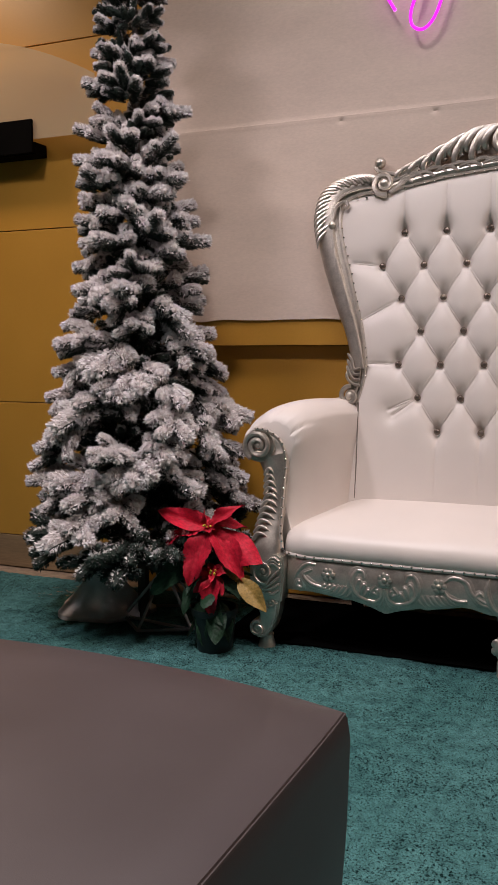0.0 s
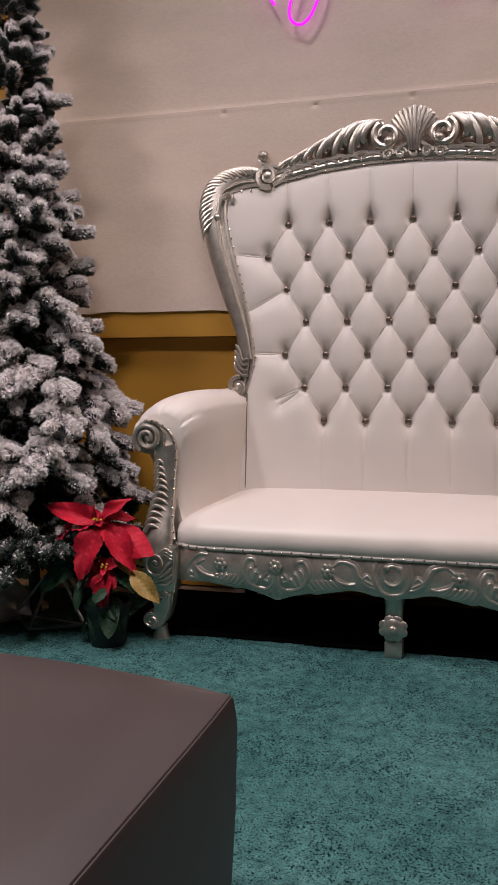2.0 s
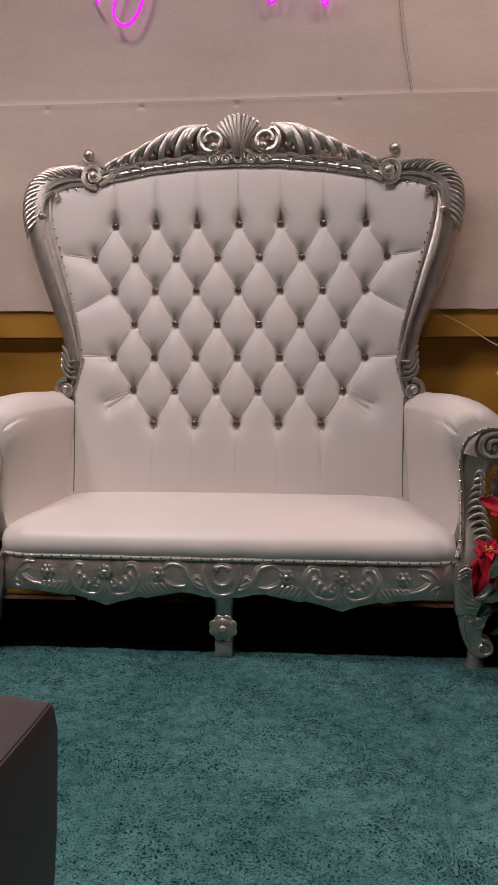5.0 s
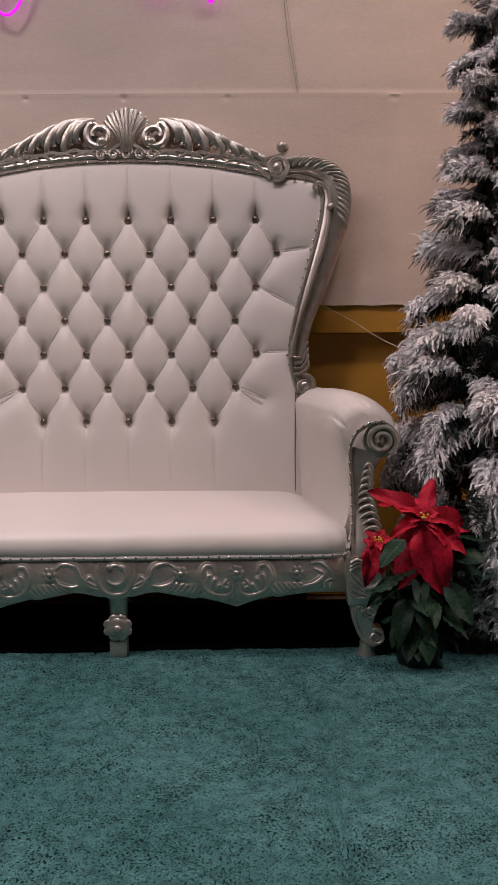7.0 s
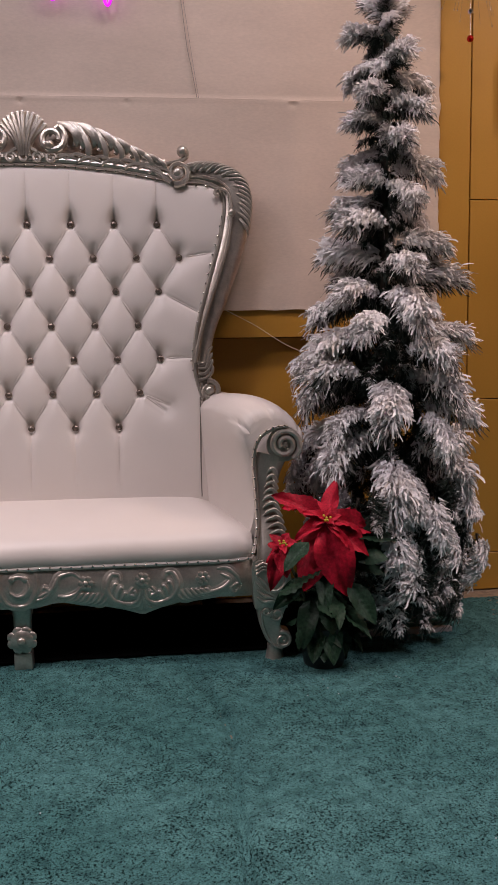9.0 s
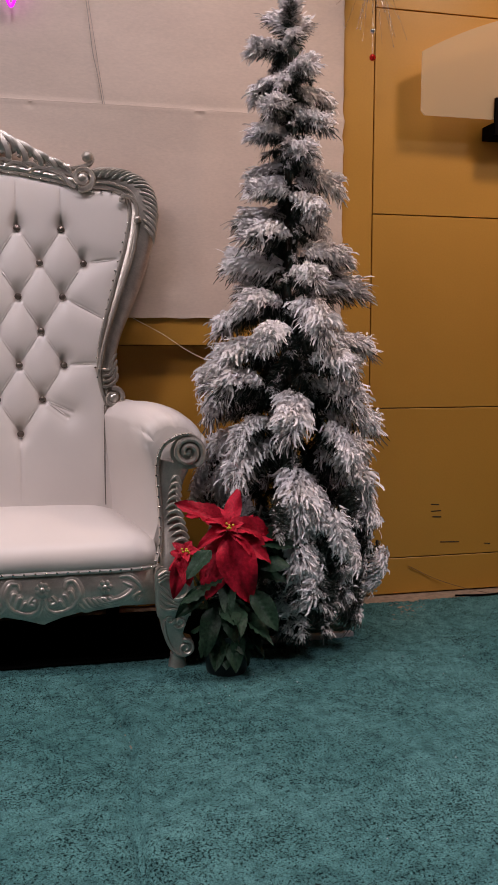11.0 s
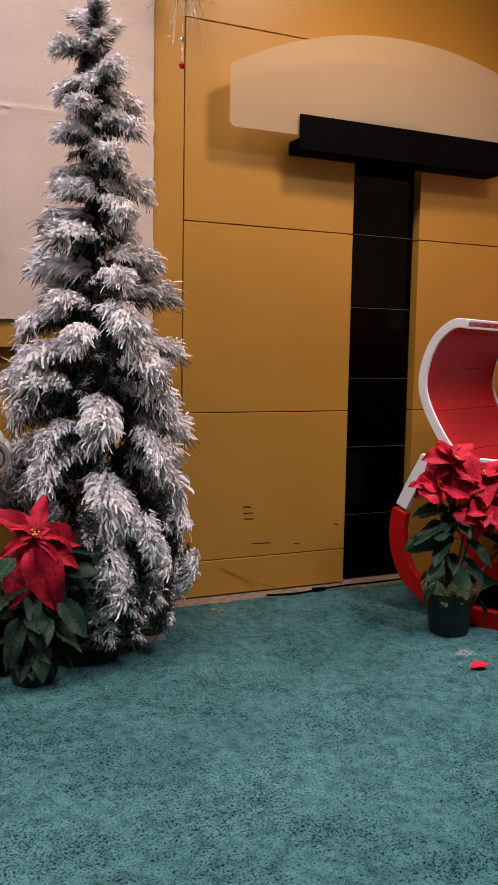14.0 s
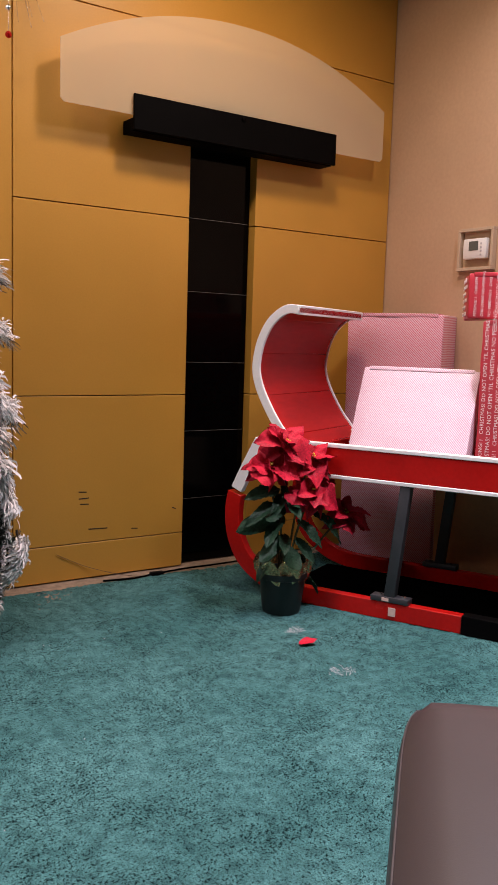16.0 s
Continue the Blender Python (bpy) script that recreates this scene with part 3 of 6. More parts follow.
for s in (1, -1):
    for q in (1, -1):
        # C-scroll with three leaf fingers inside it
        stroke(bm, [(s * (MOTIF + q * a), z) for a, z in ((0.030, 0.226), (0.060, 0.228), (0.092, 0.246), (0.108, 0.284), (0.094, 0.318), (0.072, 0.318), (0.066, 0.300))], 0.0078)
        for a, top in ((0.052, 0.262), (0.066, 0.280), (0.082, 0.292)):
            stroke(bm, [(s * (MOTIF + q * (a + 0.014)), 0.240), (s * (MOTIF + q * (a + 0.008)), top - 0.014), (s * (MOTIF + q * a), top), (s * (MOTIF + q * (a - 0.008)), top - 0.004)], 0.0058)
        # flutes fanning outwards along the lower edge
        for k in range(7):
            a = 0.112 + 0.015 * k
            zl = rail_low(MOTIF + q * a) + 0.032
            stroke(bm, [(s * (MOTIF + q * (a - 0.012)), zl + 0.040 - 0.003 * k), (s * (MOTIF + q * (a - 0.004)), zl + 0.022), (s * (MOTIF + q * (a + 0.012)), zl + 0.006), (s * (MOTIF + q * (a + 0.034)), zl)], 0.0062)
stroke(bm, spiral(0, 0.295, 0.030, 0.029, 215, 0.98, 18)[::2], 0.006)
stroke(bm, [(-0.052, 0.335), (-0.056, 0.29), (-0.035, 0.245), (0, 0.232), (0.035, 0.245), (0.056, 0.29), (0.052, 0.335)], 0.006)
for s in (1, -1):
    part("carved_bead", ball(bmesh.new(), on_rail(s * 0.02, 0.318, 0.004), 0.011, (1, 0.6, 1), 1), SILVER, rail)
bm.free()

# thin piping strip and nails over the rail
bm = bmesh.new()
sweep(bm, [on_rail(-0.72 + 1.44 * k / 80, 0.3470, 0.003) for k in range(81)], 0.0085, 8)
part("piping", bm, LEATHER, seat)


def nails(points, normal, parent, r=0.0048):
    bm = bmesh.new()
    for q in points:
        vs = bmesh.ops.create_icosphere(bm, subdivisions=1, radius=r)["verts"]
        for v in vs:
            v.co = Vector(q) + v.co
    return tagged(part("nail_trim", bm, NAIL, parent, "row of polished nail heads"), kind="stuff")


nails([on_rail(-0.70 + 1.40 * k / 44, 0.3475, 0.0115) for k in range(45)], None, rail)


# legs
def plate(bm, outline, y0, y1, side, bevel=0.006):
    """A shaped board seen from the front, outline as (x, z)."""
    vs = [bm.verts.new((side * x, y0, z)) for x, z in outline]
    face = bm.faces.new(vs)
    out = bmesh.ops.extrude_face_region(bm, geom=[face])["geom"]
    for v in out:
        if isinstance(v, bmesh.types.BMVert):
            v.co.y = y1
    front = [f for f in bm.faces if all(abs(v.co.y - y0) < 1e-5 for v in f.verts)]
    bmesh.ops.recalc_face_normals(bm, faces=bm.faces)
    bmesh.ops.bevel(bm, geom=list({e for f in front for e in f.edges}), offset=bevel, segments=2, affect="EDGES")


def front_leg(side):
    x0, y0 = 0.772, -0.588
    bm = bmesh.new()
    edge = smooth_path([(-0.050, 0.170), (-0.046, 0.135), (-0.036, 0.095), (-0.020, 0.060), (0.004, 0.036)], 3) + smooth_path([(0.026, 0.030), (0.047, 0.040), (0.057, 0.062), (0.050, 0.086), (0.030, 0.094), (0.022, 0.108), (0.030, 0.135), (0.044, 0.170)], 3)
    plate(bm, [(x0 + a, b) for a, b in edge], y0, y0 + 0.05, side)
    lathe(bm, [(0.030, 0.0), (0.027, 0.018), (0.023, 0.034), (0.024, 0.045)], (side * (x0 + 0.006), y0 + 0.025, -0.003), 12)
    leg = part("front_leg", bm, SILVER, sofa, "cabriole leg with a scrolled foot")
    bm = bmesh.new()
    sweep(bm, [(side * a, y0 - 0.004, b) for a, b in spiral(x0 + 0.029, 0.062, 0.027, 0.005, 110, -1.5, 30)], [0.0065 - 0.003 * k / 30 for k in range(31)], 6)
    sweep(bm, [(side * (x0 + a), y0 - 0.003, b) for a, b in smooth_path([(0.028, 0.037), (0.000, 0.046), (-0.020, 0.075), (-0.034, 0.115), (-0.038, 0.155)], 5)], 0.005, 6)
    sweep(bm, [(side * a, y0 - 0.003, b) for a, b in spiral(x0 + 0.012, 0.145, 0.020, 0.005, 200, 1.2, 18)], 0.0045, 6)
    sweep(bm, [(side * a, y0 - 0.003, b) for a, b in spiral(x0 - 0.020, 0.158, 0.015, 0.004, 0, -1.1, 18)], 0.0042, 6)
    part("scroll", bm, SILVER, leg)
    bm = bmesh.new()
    plate(bm, [(x0 + a, b) for a, b in smooth_path([(-0.056, 0.165), (-0.062, 0.22), (-0.060, 0.315), (0.000, 0.325), (0.045, 0.300), (0.058, 0.255), (0.052, 0.205), (0.046, 0.165)], 3)], y0 - 0.006, y0 + 0.055, side)
    block = part("corner_block", bm, SILVER, sofa, "carved silver block over the leg")
    bm = bmesh.new()
    yy = y0 - 0.010
    sweep(bm, [(side * a, yy, b) for a, b in spiral(x0 + 0.006, 0.262, 0.042, 0.008, 250, 1.4, 30)], [0.0075 - 0.003 * k / 30 for k in range(31)], 6)
    ball(bm, (side * (x0 + 0.008), yy, 0.264), 0.011, (1, 0.6, 1))
    for k in range(4):
        sweep(bm, [(side * (x0 + a), yy, b) for a, b in smooth_path([(-0.050, 0.205 + 0.022 * k), (-0.030, 0.190 + 0.020 * k), (-0.006, 0.192 + 0.010 * k), (0.022, 0.186 + 0.006 * k)], 4)], [0.003] + [0.005] * 11 + [0.002], 6)
    for k in range(3):
        sweep(bm, [(side * (x0 + a), yy, b) for a, b in smooth_path([(-0.052, 0.30 - 0.012 * k), (-0.030, 0.312 - 0.010 * k), (-0.012, 0.300 - 0.008 * k)], 4)], 0.004, 6)
    part("carving", bm, SILVER, block)
    return leg


front_leg(1), front_leg(-1)
bm = bmesh.new()
yc = -0.535
sweep(bm, [(0, yc, 0.25), (0, yc - 0.005, 0.215), (0, yc - 0.004, 0.16), (0, yc - 0.002, 0.06), ], [0.052, 0.040, 0.029, 0.026], 10, 0.7)
box(bm, (-0.028, yc - 0.026, -0.004), (0.028, yc + 0.02, 0.052), 0.006)
leg = part("middle_leg", bm, SILVER, sofa, "tapered leg with a flower rosette")
bm = bmesh.new()
for k in range(8):
    a = 2 * math.pi * (k + 0.5) / 8
    part("petal", ball(bmesh.new(), (math.cos(a) * 0.030, yc - 0.030, 0.094 + math.sin(a) * 0.028), 0.0175, (1, 0.30, 0.95), 2), SILVER, leg)
ball(bm, (0, yc - 0.035, 0.094), 0.036, (1, 0.22, 0.92), 2)
ball(bm, (0, yc - 0.046, 0.094), 0.014, (1, 0.6, 1), 2)
part("rosette", bm, SILVER, leg)
# rear legs coloured black to match the shade under the settee
for s in (1, -1):
    bm = bmesh.new()
    sweep(bm, [(s * 0.60, -0.14, 0.30), (s * 0.60, -0.12, 0.15), (s * 0.60, -0.085, -0.004)], [0.032, 0.028, 0.022], 8)
    part("rear_leg", bm, BLACK_METAL, sofa, "plain raked rear leg, black to sink into the shade underneath")
# black cloth closing the seat from below
bm = bmesh.new()
ring = [(u * 0.70, seat_front(u) + 0.03) for u in np.linspace(-1, 1, 21)] + [(0.60, -0.09), (-0.60, -0.09)]
lo, hi = [bm.verts.new((x, y, 0.215)) for x, y in ring], [bm.verts.new((x, y, 0.318)) for x, y in ring]
bm.faces.new(lo), bm.faces.new(hi)
for k in range(len(ring)):
    bm.faces.new((lo[k], lo[(k + 1) % len(ring)], hi[(k + 1) % len(ring)], hi[k]))
bmesh.ops.recalc_face_normals(bm, faces=bm.faces)
part("dust_cover", bm, DARK_CLOTH, sofa, "black cloth under the seat", smooth=False)


# arm posts: scrolled S-shape with leaves
def arm_post(side):
    bm = bmesh.new()
    mid = smooth_path([(0.800, 0.638, -0.508), (0.788, 0.59, -0.512), (0.783, 0.53, -0.518), (0.786, 0.46, -0.53), (0.793, 0.40, -0.55), (0.797, 0.34, -0.572), (0.797, 0.29, -0.580)], 4)
    rad = [interp(k, [0, 4, 8, 12, 16, 20, 24], [0.055, 0.046, 0.037, 0.036, 0.042, 0.048, 0.05]) for k in range(len(mid))]
    sweep(bm, [(side * (p[0] - 0.024), p[2], p[1]) for p in mid], rad, 12, 0.42)
    disc = bmesh.ops.create_cone(bm, cap_ends=True, segments=24, radius1=0.055, radius2=0.058, depth=0.04)["verts"]
    for v in disc:
        v.co = Vector((side * 0.821 + v.co.x, -0.507 + v.co.z, 0.672 + v.co.y))
    post = part("arm_post", bm, SILVER, sofa, "silver arm front carved with a scroll and leaves")
    bm = bmesh.new()
    sp = spiral(0.845, 0.672, 0.050, 0.014, -60, 1.75, 40)
    sweep(bm, [(side * (a - 0.024), -0.533 - 0.006 * k / 40, b) for k, (a, b) in enumerate(sp)], [0.0105 - 0.003 * k / 40 for k in range(41)], 8)
    ball(bm, (side * 0.821, -0.533, 0.672), 0.012, (1, 0.6, 1))
    # raised inner moulding
    inner = smooth_path([(0.855, 0.728, -0.535), (0.81, 0.722, -0.535), (0.765, 0.69, -0.532), (0.748, 0.63, -0.528), (0.752, 0.55, -0.534), (0.755, 0.47, -0.545), (0.752, 0.40, -0.565), (0.735, 0.345, -0.595)], 5)
    sweep(bm, [(side * (p[0] - 0.024), p[2], p[1]) for p in inner], 0.0065, 6)
    # outer leaves
    for k in range(11):
        z = 0.585 - 0.021 * k
        xo = interp(z, [0.36, 0.42, 0.50, 0.60], [0.842, 0.834, 0.815, 0.815])
        y = interp(z, [0.33, 0.42, 0.5, 0.6], [-0.598, -0.568, -0.545, -0.535])
        ln = 0.022 + 0.022 * min(1, k / 6)
        pts = smooth_path([(xo + 0.004, z - 0.012), (xo - ln * 0.3, z + 0.010), (xo - ln * 0.8, z + 0.006), (xo - ln * 1.15, z - 0.006)], 3)
        leaf = bmesh.new()
        sweep(leaf, [(side * (a - 0.024), y + 0.008 * j / len(pts), b) for j, (a, b) in enumerate(pts)], [0.0065, 0.008, 0.008, 0.0075, 0.007, 0.006, 0.005, 0.004, 0.003, 0.002][:len(pts)], 6)
        part("carved_leaf", leaf, SILVER, post)
    part("scroll", bm, SILVER, post)
    nails([(side * (p[0] - 0.027), p[2] - 0.005, p[1] + 0.002) for p in inner[1::2]], None, post)
    return post


arm_post(1), arm_post(-1)


# silver frame round the back
def frame_point(x, z, out=0.0):
    return Vector((x, back_y(z) - out, z))


OUT = [(0.612, 0.80), (0.594, 0.86), (0.588, 0.92), (0.594, 0.985), (0.612, 1.06), (0.640, 1.14), (0.674, 1.24), (0.702, 1.33), (0.720, 1.41), (0.726, 1.475),
       (0.714, 1.53), (0.678, 1.562), (0.630, 1.577), (0.585, 1.580), (0.545, 1.574)]
OUT_R = [0.028, 0.028, 0.030, 0.033, 0.037, 0.043, 0.048, 0.051, 0.053, 0.054, 0.052, 0.047, 0.042, 0.037, 0.030]


def back_frame(side):
    bm = bmesh.new()
    pts = smooth_path([(x, z, r) for (x, z), r in zip(OUT, OUT_R)], 4)
    sweep(bm, [frame_point(side * p[0], p[1], -0.012) for p in pts], [p[2] for p in pts], 12, 0.5)
    post = part("back_frame", bm, SILVER, sofa, "silver upright of the back with leaf carving")
    bm = bmesh.new()
    # parallel mouldings
    for off, r in ((-0.82, 0.0075), (-0.35, 0.0045)):
        line = []
        for i, p in enumerate(pts):
            a, b = pts[max(i - 1, 0)], pts[min(i + 1, len(pts) - 1)]
            d = np.array([b[0] - a[0], b[1] - a[1]])
            d /= np.hypot(*d)
            nrm = np.array([d[1], -d[0]])
            line.append(frame_point(side * (p[0] + nrm[0] * p[2] * off), p[1] + nrm[1] * p[2] * off, 0.004 if abs(off) > 0.5 else 0.012))
        sweep(bm, line, r, 6)
    # leaves round the shoulder
    n = 0
    for i in range(int(len(pts) * 0.56), len(pts) - 2):
        p, a, b = pts[i], pts[i - 1], pts[i + 1]
        d = np.array([b[0] - a[0], b[1] - a[1]])
        d /= np.hypot(*d)
        nrm = np.array([d[1], -d[0]])
        q = [p[:2] + nrm * p[2] * (0.22 if i % 2 else 0.02) + d * 0.030, p[:2] + nrm * p[2] * 0.52 + d * 0.018, p[:2] + nrm * p[2] * 0.86 - d * 0.002, p[:2] + nrm * p[2] * 0.99 - d * 0.024]
        leaf = bmesh.new()
        sweep(leaf, [frame_point(side * w[0], w[1], 0.010 + 0.006 * math.sin(0.33 * k)) for k, w in enumerate(smooth_path(q, 3))],
              [0.0058, 0.0064, 0.0062, 0.0066, 0.0070, 0.0070, 0.0062, 0.005, 0.0035, 0.0015], 7)
        part("carved_leaf", leaf, SILVER, post)
    # lower scroll on the arm
    sweep(bm, [frame_point(side * a, b, 0.014) for a, b in spiral(0.612, 0.822, 0.036, 0.006, 100, -1.5, 30)], [0.010 - 0.004 * k / 30 for k in range(31)], 6)
    ball(bm, frame_point(side * 0.612, 0.822, 0.012), 0.018, (1, 0.6, 1))
    for k in range(4):
        sweep(bm, [frame_point(side * a, b, 0.016) for a, b in smooth_path([(0.575, 0.86 + 0.02 * k), (0.60, 0.865 + 0.018 * k), (0.622 - 0.004 * k, 0.885 + 0.022 * k), (0.626, 0.91 + 0.022 * k)], 3)], [0.006] * 9 + [0.002], 6)
    # small scroll and pearl inside the shoulder
    sweep(bm, [frame_point(side * a, b, 0.022) for a, b in smooth_path([(0.566, 0.92), (0.578, 0.985), (0.598, 1.06), (0.626, 1.14), (0.660, 1.24), (0.690, 1.33), (0.702, 1.40), (0.706, 1.455), (0.694, 1.505), (0.664, 1.522), (0.650, 1.505), (0.664, 1.497)], 4)], 0.0065, 6)
    ball(bm, frame_point(side * 0.706, 1.438, 0.026), 0.014)
    # shoulder volute with a finial
    sweep(bm, [frame_point(side * a, b, 0.020) for a, b in spiral(0.522, 1.577, 0.042, 0.008, 250, 1.6, 34)], [0.011 - 0.005 * k / 34 for k in range(35)], 6)
    ball(bm, frame_point(side * 0.522, 1.577, 0.018), 0.019, (1, 0.6, 1))
    for k in range(4):
        sweep(bm, [frame_point(side * a, b, 0.016 - 0.002 * k) for a, b in smooth_path([(0.50 - 0.012 * k, 1.545 + 0.006 * k), (0.472 - 0.012 * k, 1.562 + 0.008 * k), (0.455 - 0.016 * k, 1.585 + 0.006 * k), (0.425 - 0.016 * k, 1.592 + 0.006 * k)], 3)], [0.008] * 8 + [0.005, 0.002], 6)
    sweep(bm, [frame_point(side * a, b, 0.010) for a, b in smooth_path([(0.40, 1.622), (0.45, 1.606), (0.50, 1.612), (0.546, 1.626), (0.556, 1.648), (0.540, 1.662), (0.525, 1.652)], 4)], 0.0085, 6)
    ball(bm, frame_point(side * 0.541, 1.652, 0.012), 0.021)
    part("scroll_moulding", bm, SILVER, post)
    trim = [(back_half(z) * side, z) for z in np.linspace(0.86, 1.46, 19)]
    nails([frame_point(x - side * 0.006, z, 0.006) for x, z in trim], None, post)


back_frame(1), back_frame(-1)

# crest: shell, volutes, acanthus leaves over the lower moulding
bm = bmesh.new()
crest_line = [frame_point(x, back_top(x) + 0.012, 0.004) for x in np.linspace(-0.50, 0.50, 61)]
sweep(bm, crest_line, 0.013, 8)
sweep(bm, [q + Vector((0, -0.008, -0.016)) for q in crest_line], 0.005, 6)
crest = part("crest", bm, SILVER, sofa, "pierced silver crest with a shell and acanthus leaves")
CREST_X, CREST_Z = [0.0, 0.06, 0.12, 0.20, 0.28, 0.34, 0.40, 0.46], [1.745, 1.745, 1.745, 1.742, 1.705, 1.672, 1.642, 1.618]
for s in (1, -1):
    bm = bmesh.new()
    sweep(bm, [frame_point(s * x, interp(x, CREST_X, CREST_Z) - 0.05 * max(0, (0.14 - x) / 0.06) ** 2, 0.004) for x in np.linspace(0.085, 0.48, 28)], [min(0.004 + 0.0024 * k, 0.012 - 0.004 * k / 27) for k in range(28)], 8)
    for k in range(18):
        t = k / 17
        x = 0.128 + 0.300 * t
        top = interp(x, CREST_X, CREST_Z)
        foot = back_top(x + 0.05) + 0.030
        h = (top - foot) * (1.0 if k % 3 == 2 else 0.62 if k % 3 == 0 else 0.78)
        run = 0.062 + 0.016 * math.sin(math.pi * t)
        q = [(x - 0.014, top + 0.002), (x + run * 0.30, top - h * 0.12), (x + run * 0.66, top - h * 0.46), (x + run * 0.82, top - h * 0.80), (x + run * 0.74, top - h * 1.0)]
        if k % 3 != 1:
            q.append((x + run * 0.58, top - h * 0.98))
        q = [(a, min(b, interp(a, CREST_X, CREST_Z) + 0.003)) for a, b in q]
        pp = smooth_path(q, 5)
        leaf = bmesh.new()
        sweep(leaf, [frame_point(s * a, b, 0.006 + 0.016 * math.sin(math.pi * min(1, 1.25 * j / len(pp)))) for j, (a, b) in enumerate(pp)],
              [(0.0125 - 0.0040 * t) * (0.40 + 0.60 * math.sin(math.pi * (0.15 + 0.72 * j / len(pp)))) for j in range(len(pp))], 8, 0.8)
        part("acanthus_leaf", leaf, SILVER, crest)
    part("top_moulding", bm, SILVER, crest)
    bm = bmesh.new()
    sweep(bm, [frame_point(s * a, b, 0.020) for a, b in spiral(0.096, 1.690, 0.046, 0.022, 60, -1.2, 36)], [0.0135 - 0.004 * k / 36 for k in range(37)], 8)
    ball(bm, frame_point(s * 0.086, 1.668, 0.026), 0.018)
    for k in range(11):
        x = 0.050 + 0.040 * k
        z = back_top(x) + 0.016 + 0.006 * (k % 2)
        leaf = bmesh.new()
        line = smooth_path([(x - 0.03, z - 0.006), (x, z + 0.012), (x + 0.03, z + 0.008), (x + 0.05, z - 0.004)], 4)
        sweep(leaf, [frame_point(s * a, b, 0.014) for a, b in line], [0.0085 * (0.55 + 0.45 * math.sin(math.pi * j / (len(line) - 1))) for j in range(len(line))], 6)
        part("carved_leaf", leaf, SILVER, crest)
    part("volute", bm, SILVER, crest)
bm = bmesh.new()
for k in range(11):
    a = radians(90 + (k - 5) * 6.6)
    r = 0.150 - 0.020 * (abs(k - 5) / 5) ** 2
    q = [(0.030 * math.cos(a), 1.632), (0.075 * math.cos(a) * 0.8, 1.628 + 0.070 * math.sin(a)), (r * math.cos(a), 1.628 + r * math.sin(a))]
    pp = smooth_path(q, 5)
    sweep(bm, [frame_point(x, z, 0.012 + 0.010 * (k % 2) + 0.012 * math.sin(2.6 * j / len(pp))) for j, (x, z) in enumerate(pp)], [0.0045 + 0.0045 * j / len(pp) for j in range(len(pp))], 6)
    ball(bm, frame_point(r * math.cos(a), 1.628 + r * math.sin(a), 0.020 + 0.003 * (k % 2)), 0.0105, (1, 0.8, 1), 1)
part("shell", bm, SILVER, crest)
bm = bmesh.new()
for k in range(5):
    a = (k - 2) * 0.045
    sweep(bm, [frame_point(x, z, 0.018) for x, z in spiral(a, 1.628 - 0.002 * abs(k - 2), 0.020, 0.008, 0, 1.1, 14)], 0.0065, 6)
sweep(bm, [frame_point(x, z, 0.02) for x, z in smooth_path([(-0.045, 1.645), (-0.02, 1.66), (0, 1.685), (0.02, 1.66), (0.045, 1.645)], 4)], 0.007, 6)
part("leaf_band", bm, SILVER, crest)
nails([frame_point(x, back_top(x) - 0.009, 0.010) for x in np.linspace(-0.62, 0.62, 37)], None, crest)

# ---- ottomans ----
def ottoman(m, w, d, h, drop=0.012, corner=0.008, swell=0.12):
    ob = thing("ottoman", m, "low square ottoman in brown leatherette with a stitched seam", "ottoman", "brown ottomans")
    bm = bmesh.new()
    n = 24
    rows = []
    for j in range(n + 1):
        row = []
        for i in range(n + 1):
            u, v = -1 + 2 * i / n, -1 + 2 * j / n
            bow = 0.0
            x = u * w / 2 * (1 + bow * (1 - v * v) * abs(u) ** 3)
            y = v * d / 2 * (1 + swell * (1 - u * u) * abs(v) ** 3)
            e = max(abs(u), abs(v))
            x, y = x * (1 - corner * (u * v) ** 6), y * (1 - corner * (u * v) ** 6)
            z = h - drop * max(0, (e - 0.82) / 0.18) ** 3 + 0.012 * (1 - u * u) * (1 - v * v)
            row.append((x, y, z))
        rows.append(row)
    vs = grid_faces(bm, rows)
    loop = [vs[0][i] for i in range(n)] + [vs[j][n] for j in range(n)] + [vs[n][n - i] for i in range(n)] + [vs[n - j][0] for j in range(n)]
    levels = [(0.006, h - drop - 0.010), (0.010, h - 0.06), (0.006, h * 0.5), (-0.004, 0.04), (-0.012, 0.012), (-0.02, 0.0)]
    prev = loop
    for off, z in levels:
        ring = []
        for v in loop:
            k = 1 + off / (w / 2)
            ring.append(bm.verts.new((v.co.x * k, v.co.y * k, z)))
        for k in range(len(loop)):
            bm.faces.new((prev[k], prev[(k + 1) % len(loop)], ring[(k + 1) % len(loop)], ring[k]))
        prev = ring
    bmesh.ops.recalc_face_normals(bm, faces=bm.faces)
    part("cover", bm, BROWN, ob, "brown leatherette cover")
    bm = bmesh.new()
    pts = []
    for k in range(97):
        t = (k % 96) / 96 * 4
        sd, f = int(t), (t % 1) * 2 - 1
        u, v = [(f, -1), (1, f), (-f, 1), (-1, -f)][sd]
        q = 1 - corner * (u * v) ** 6
        pts.append((q * u * (w / 2 + 0.003) * 1.0, q * v * (d / 2 + 0.003) * (1 + swell * (1 - u * u)), h - drop - 0.004))
    sweep(bm, pts, 0.0020, 6, up=(0, 0, 1), cap=False)
    part("seam_piping", bm, BROWN, ob)
    return ob


ottoman(pose(-0.657, -2.278, 0, 0, 0, -3.5), 0.95, 0.86, 0.43)
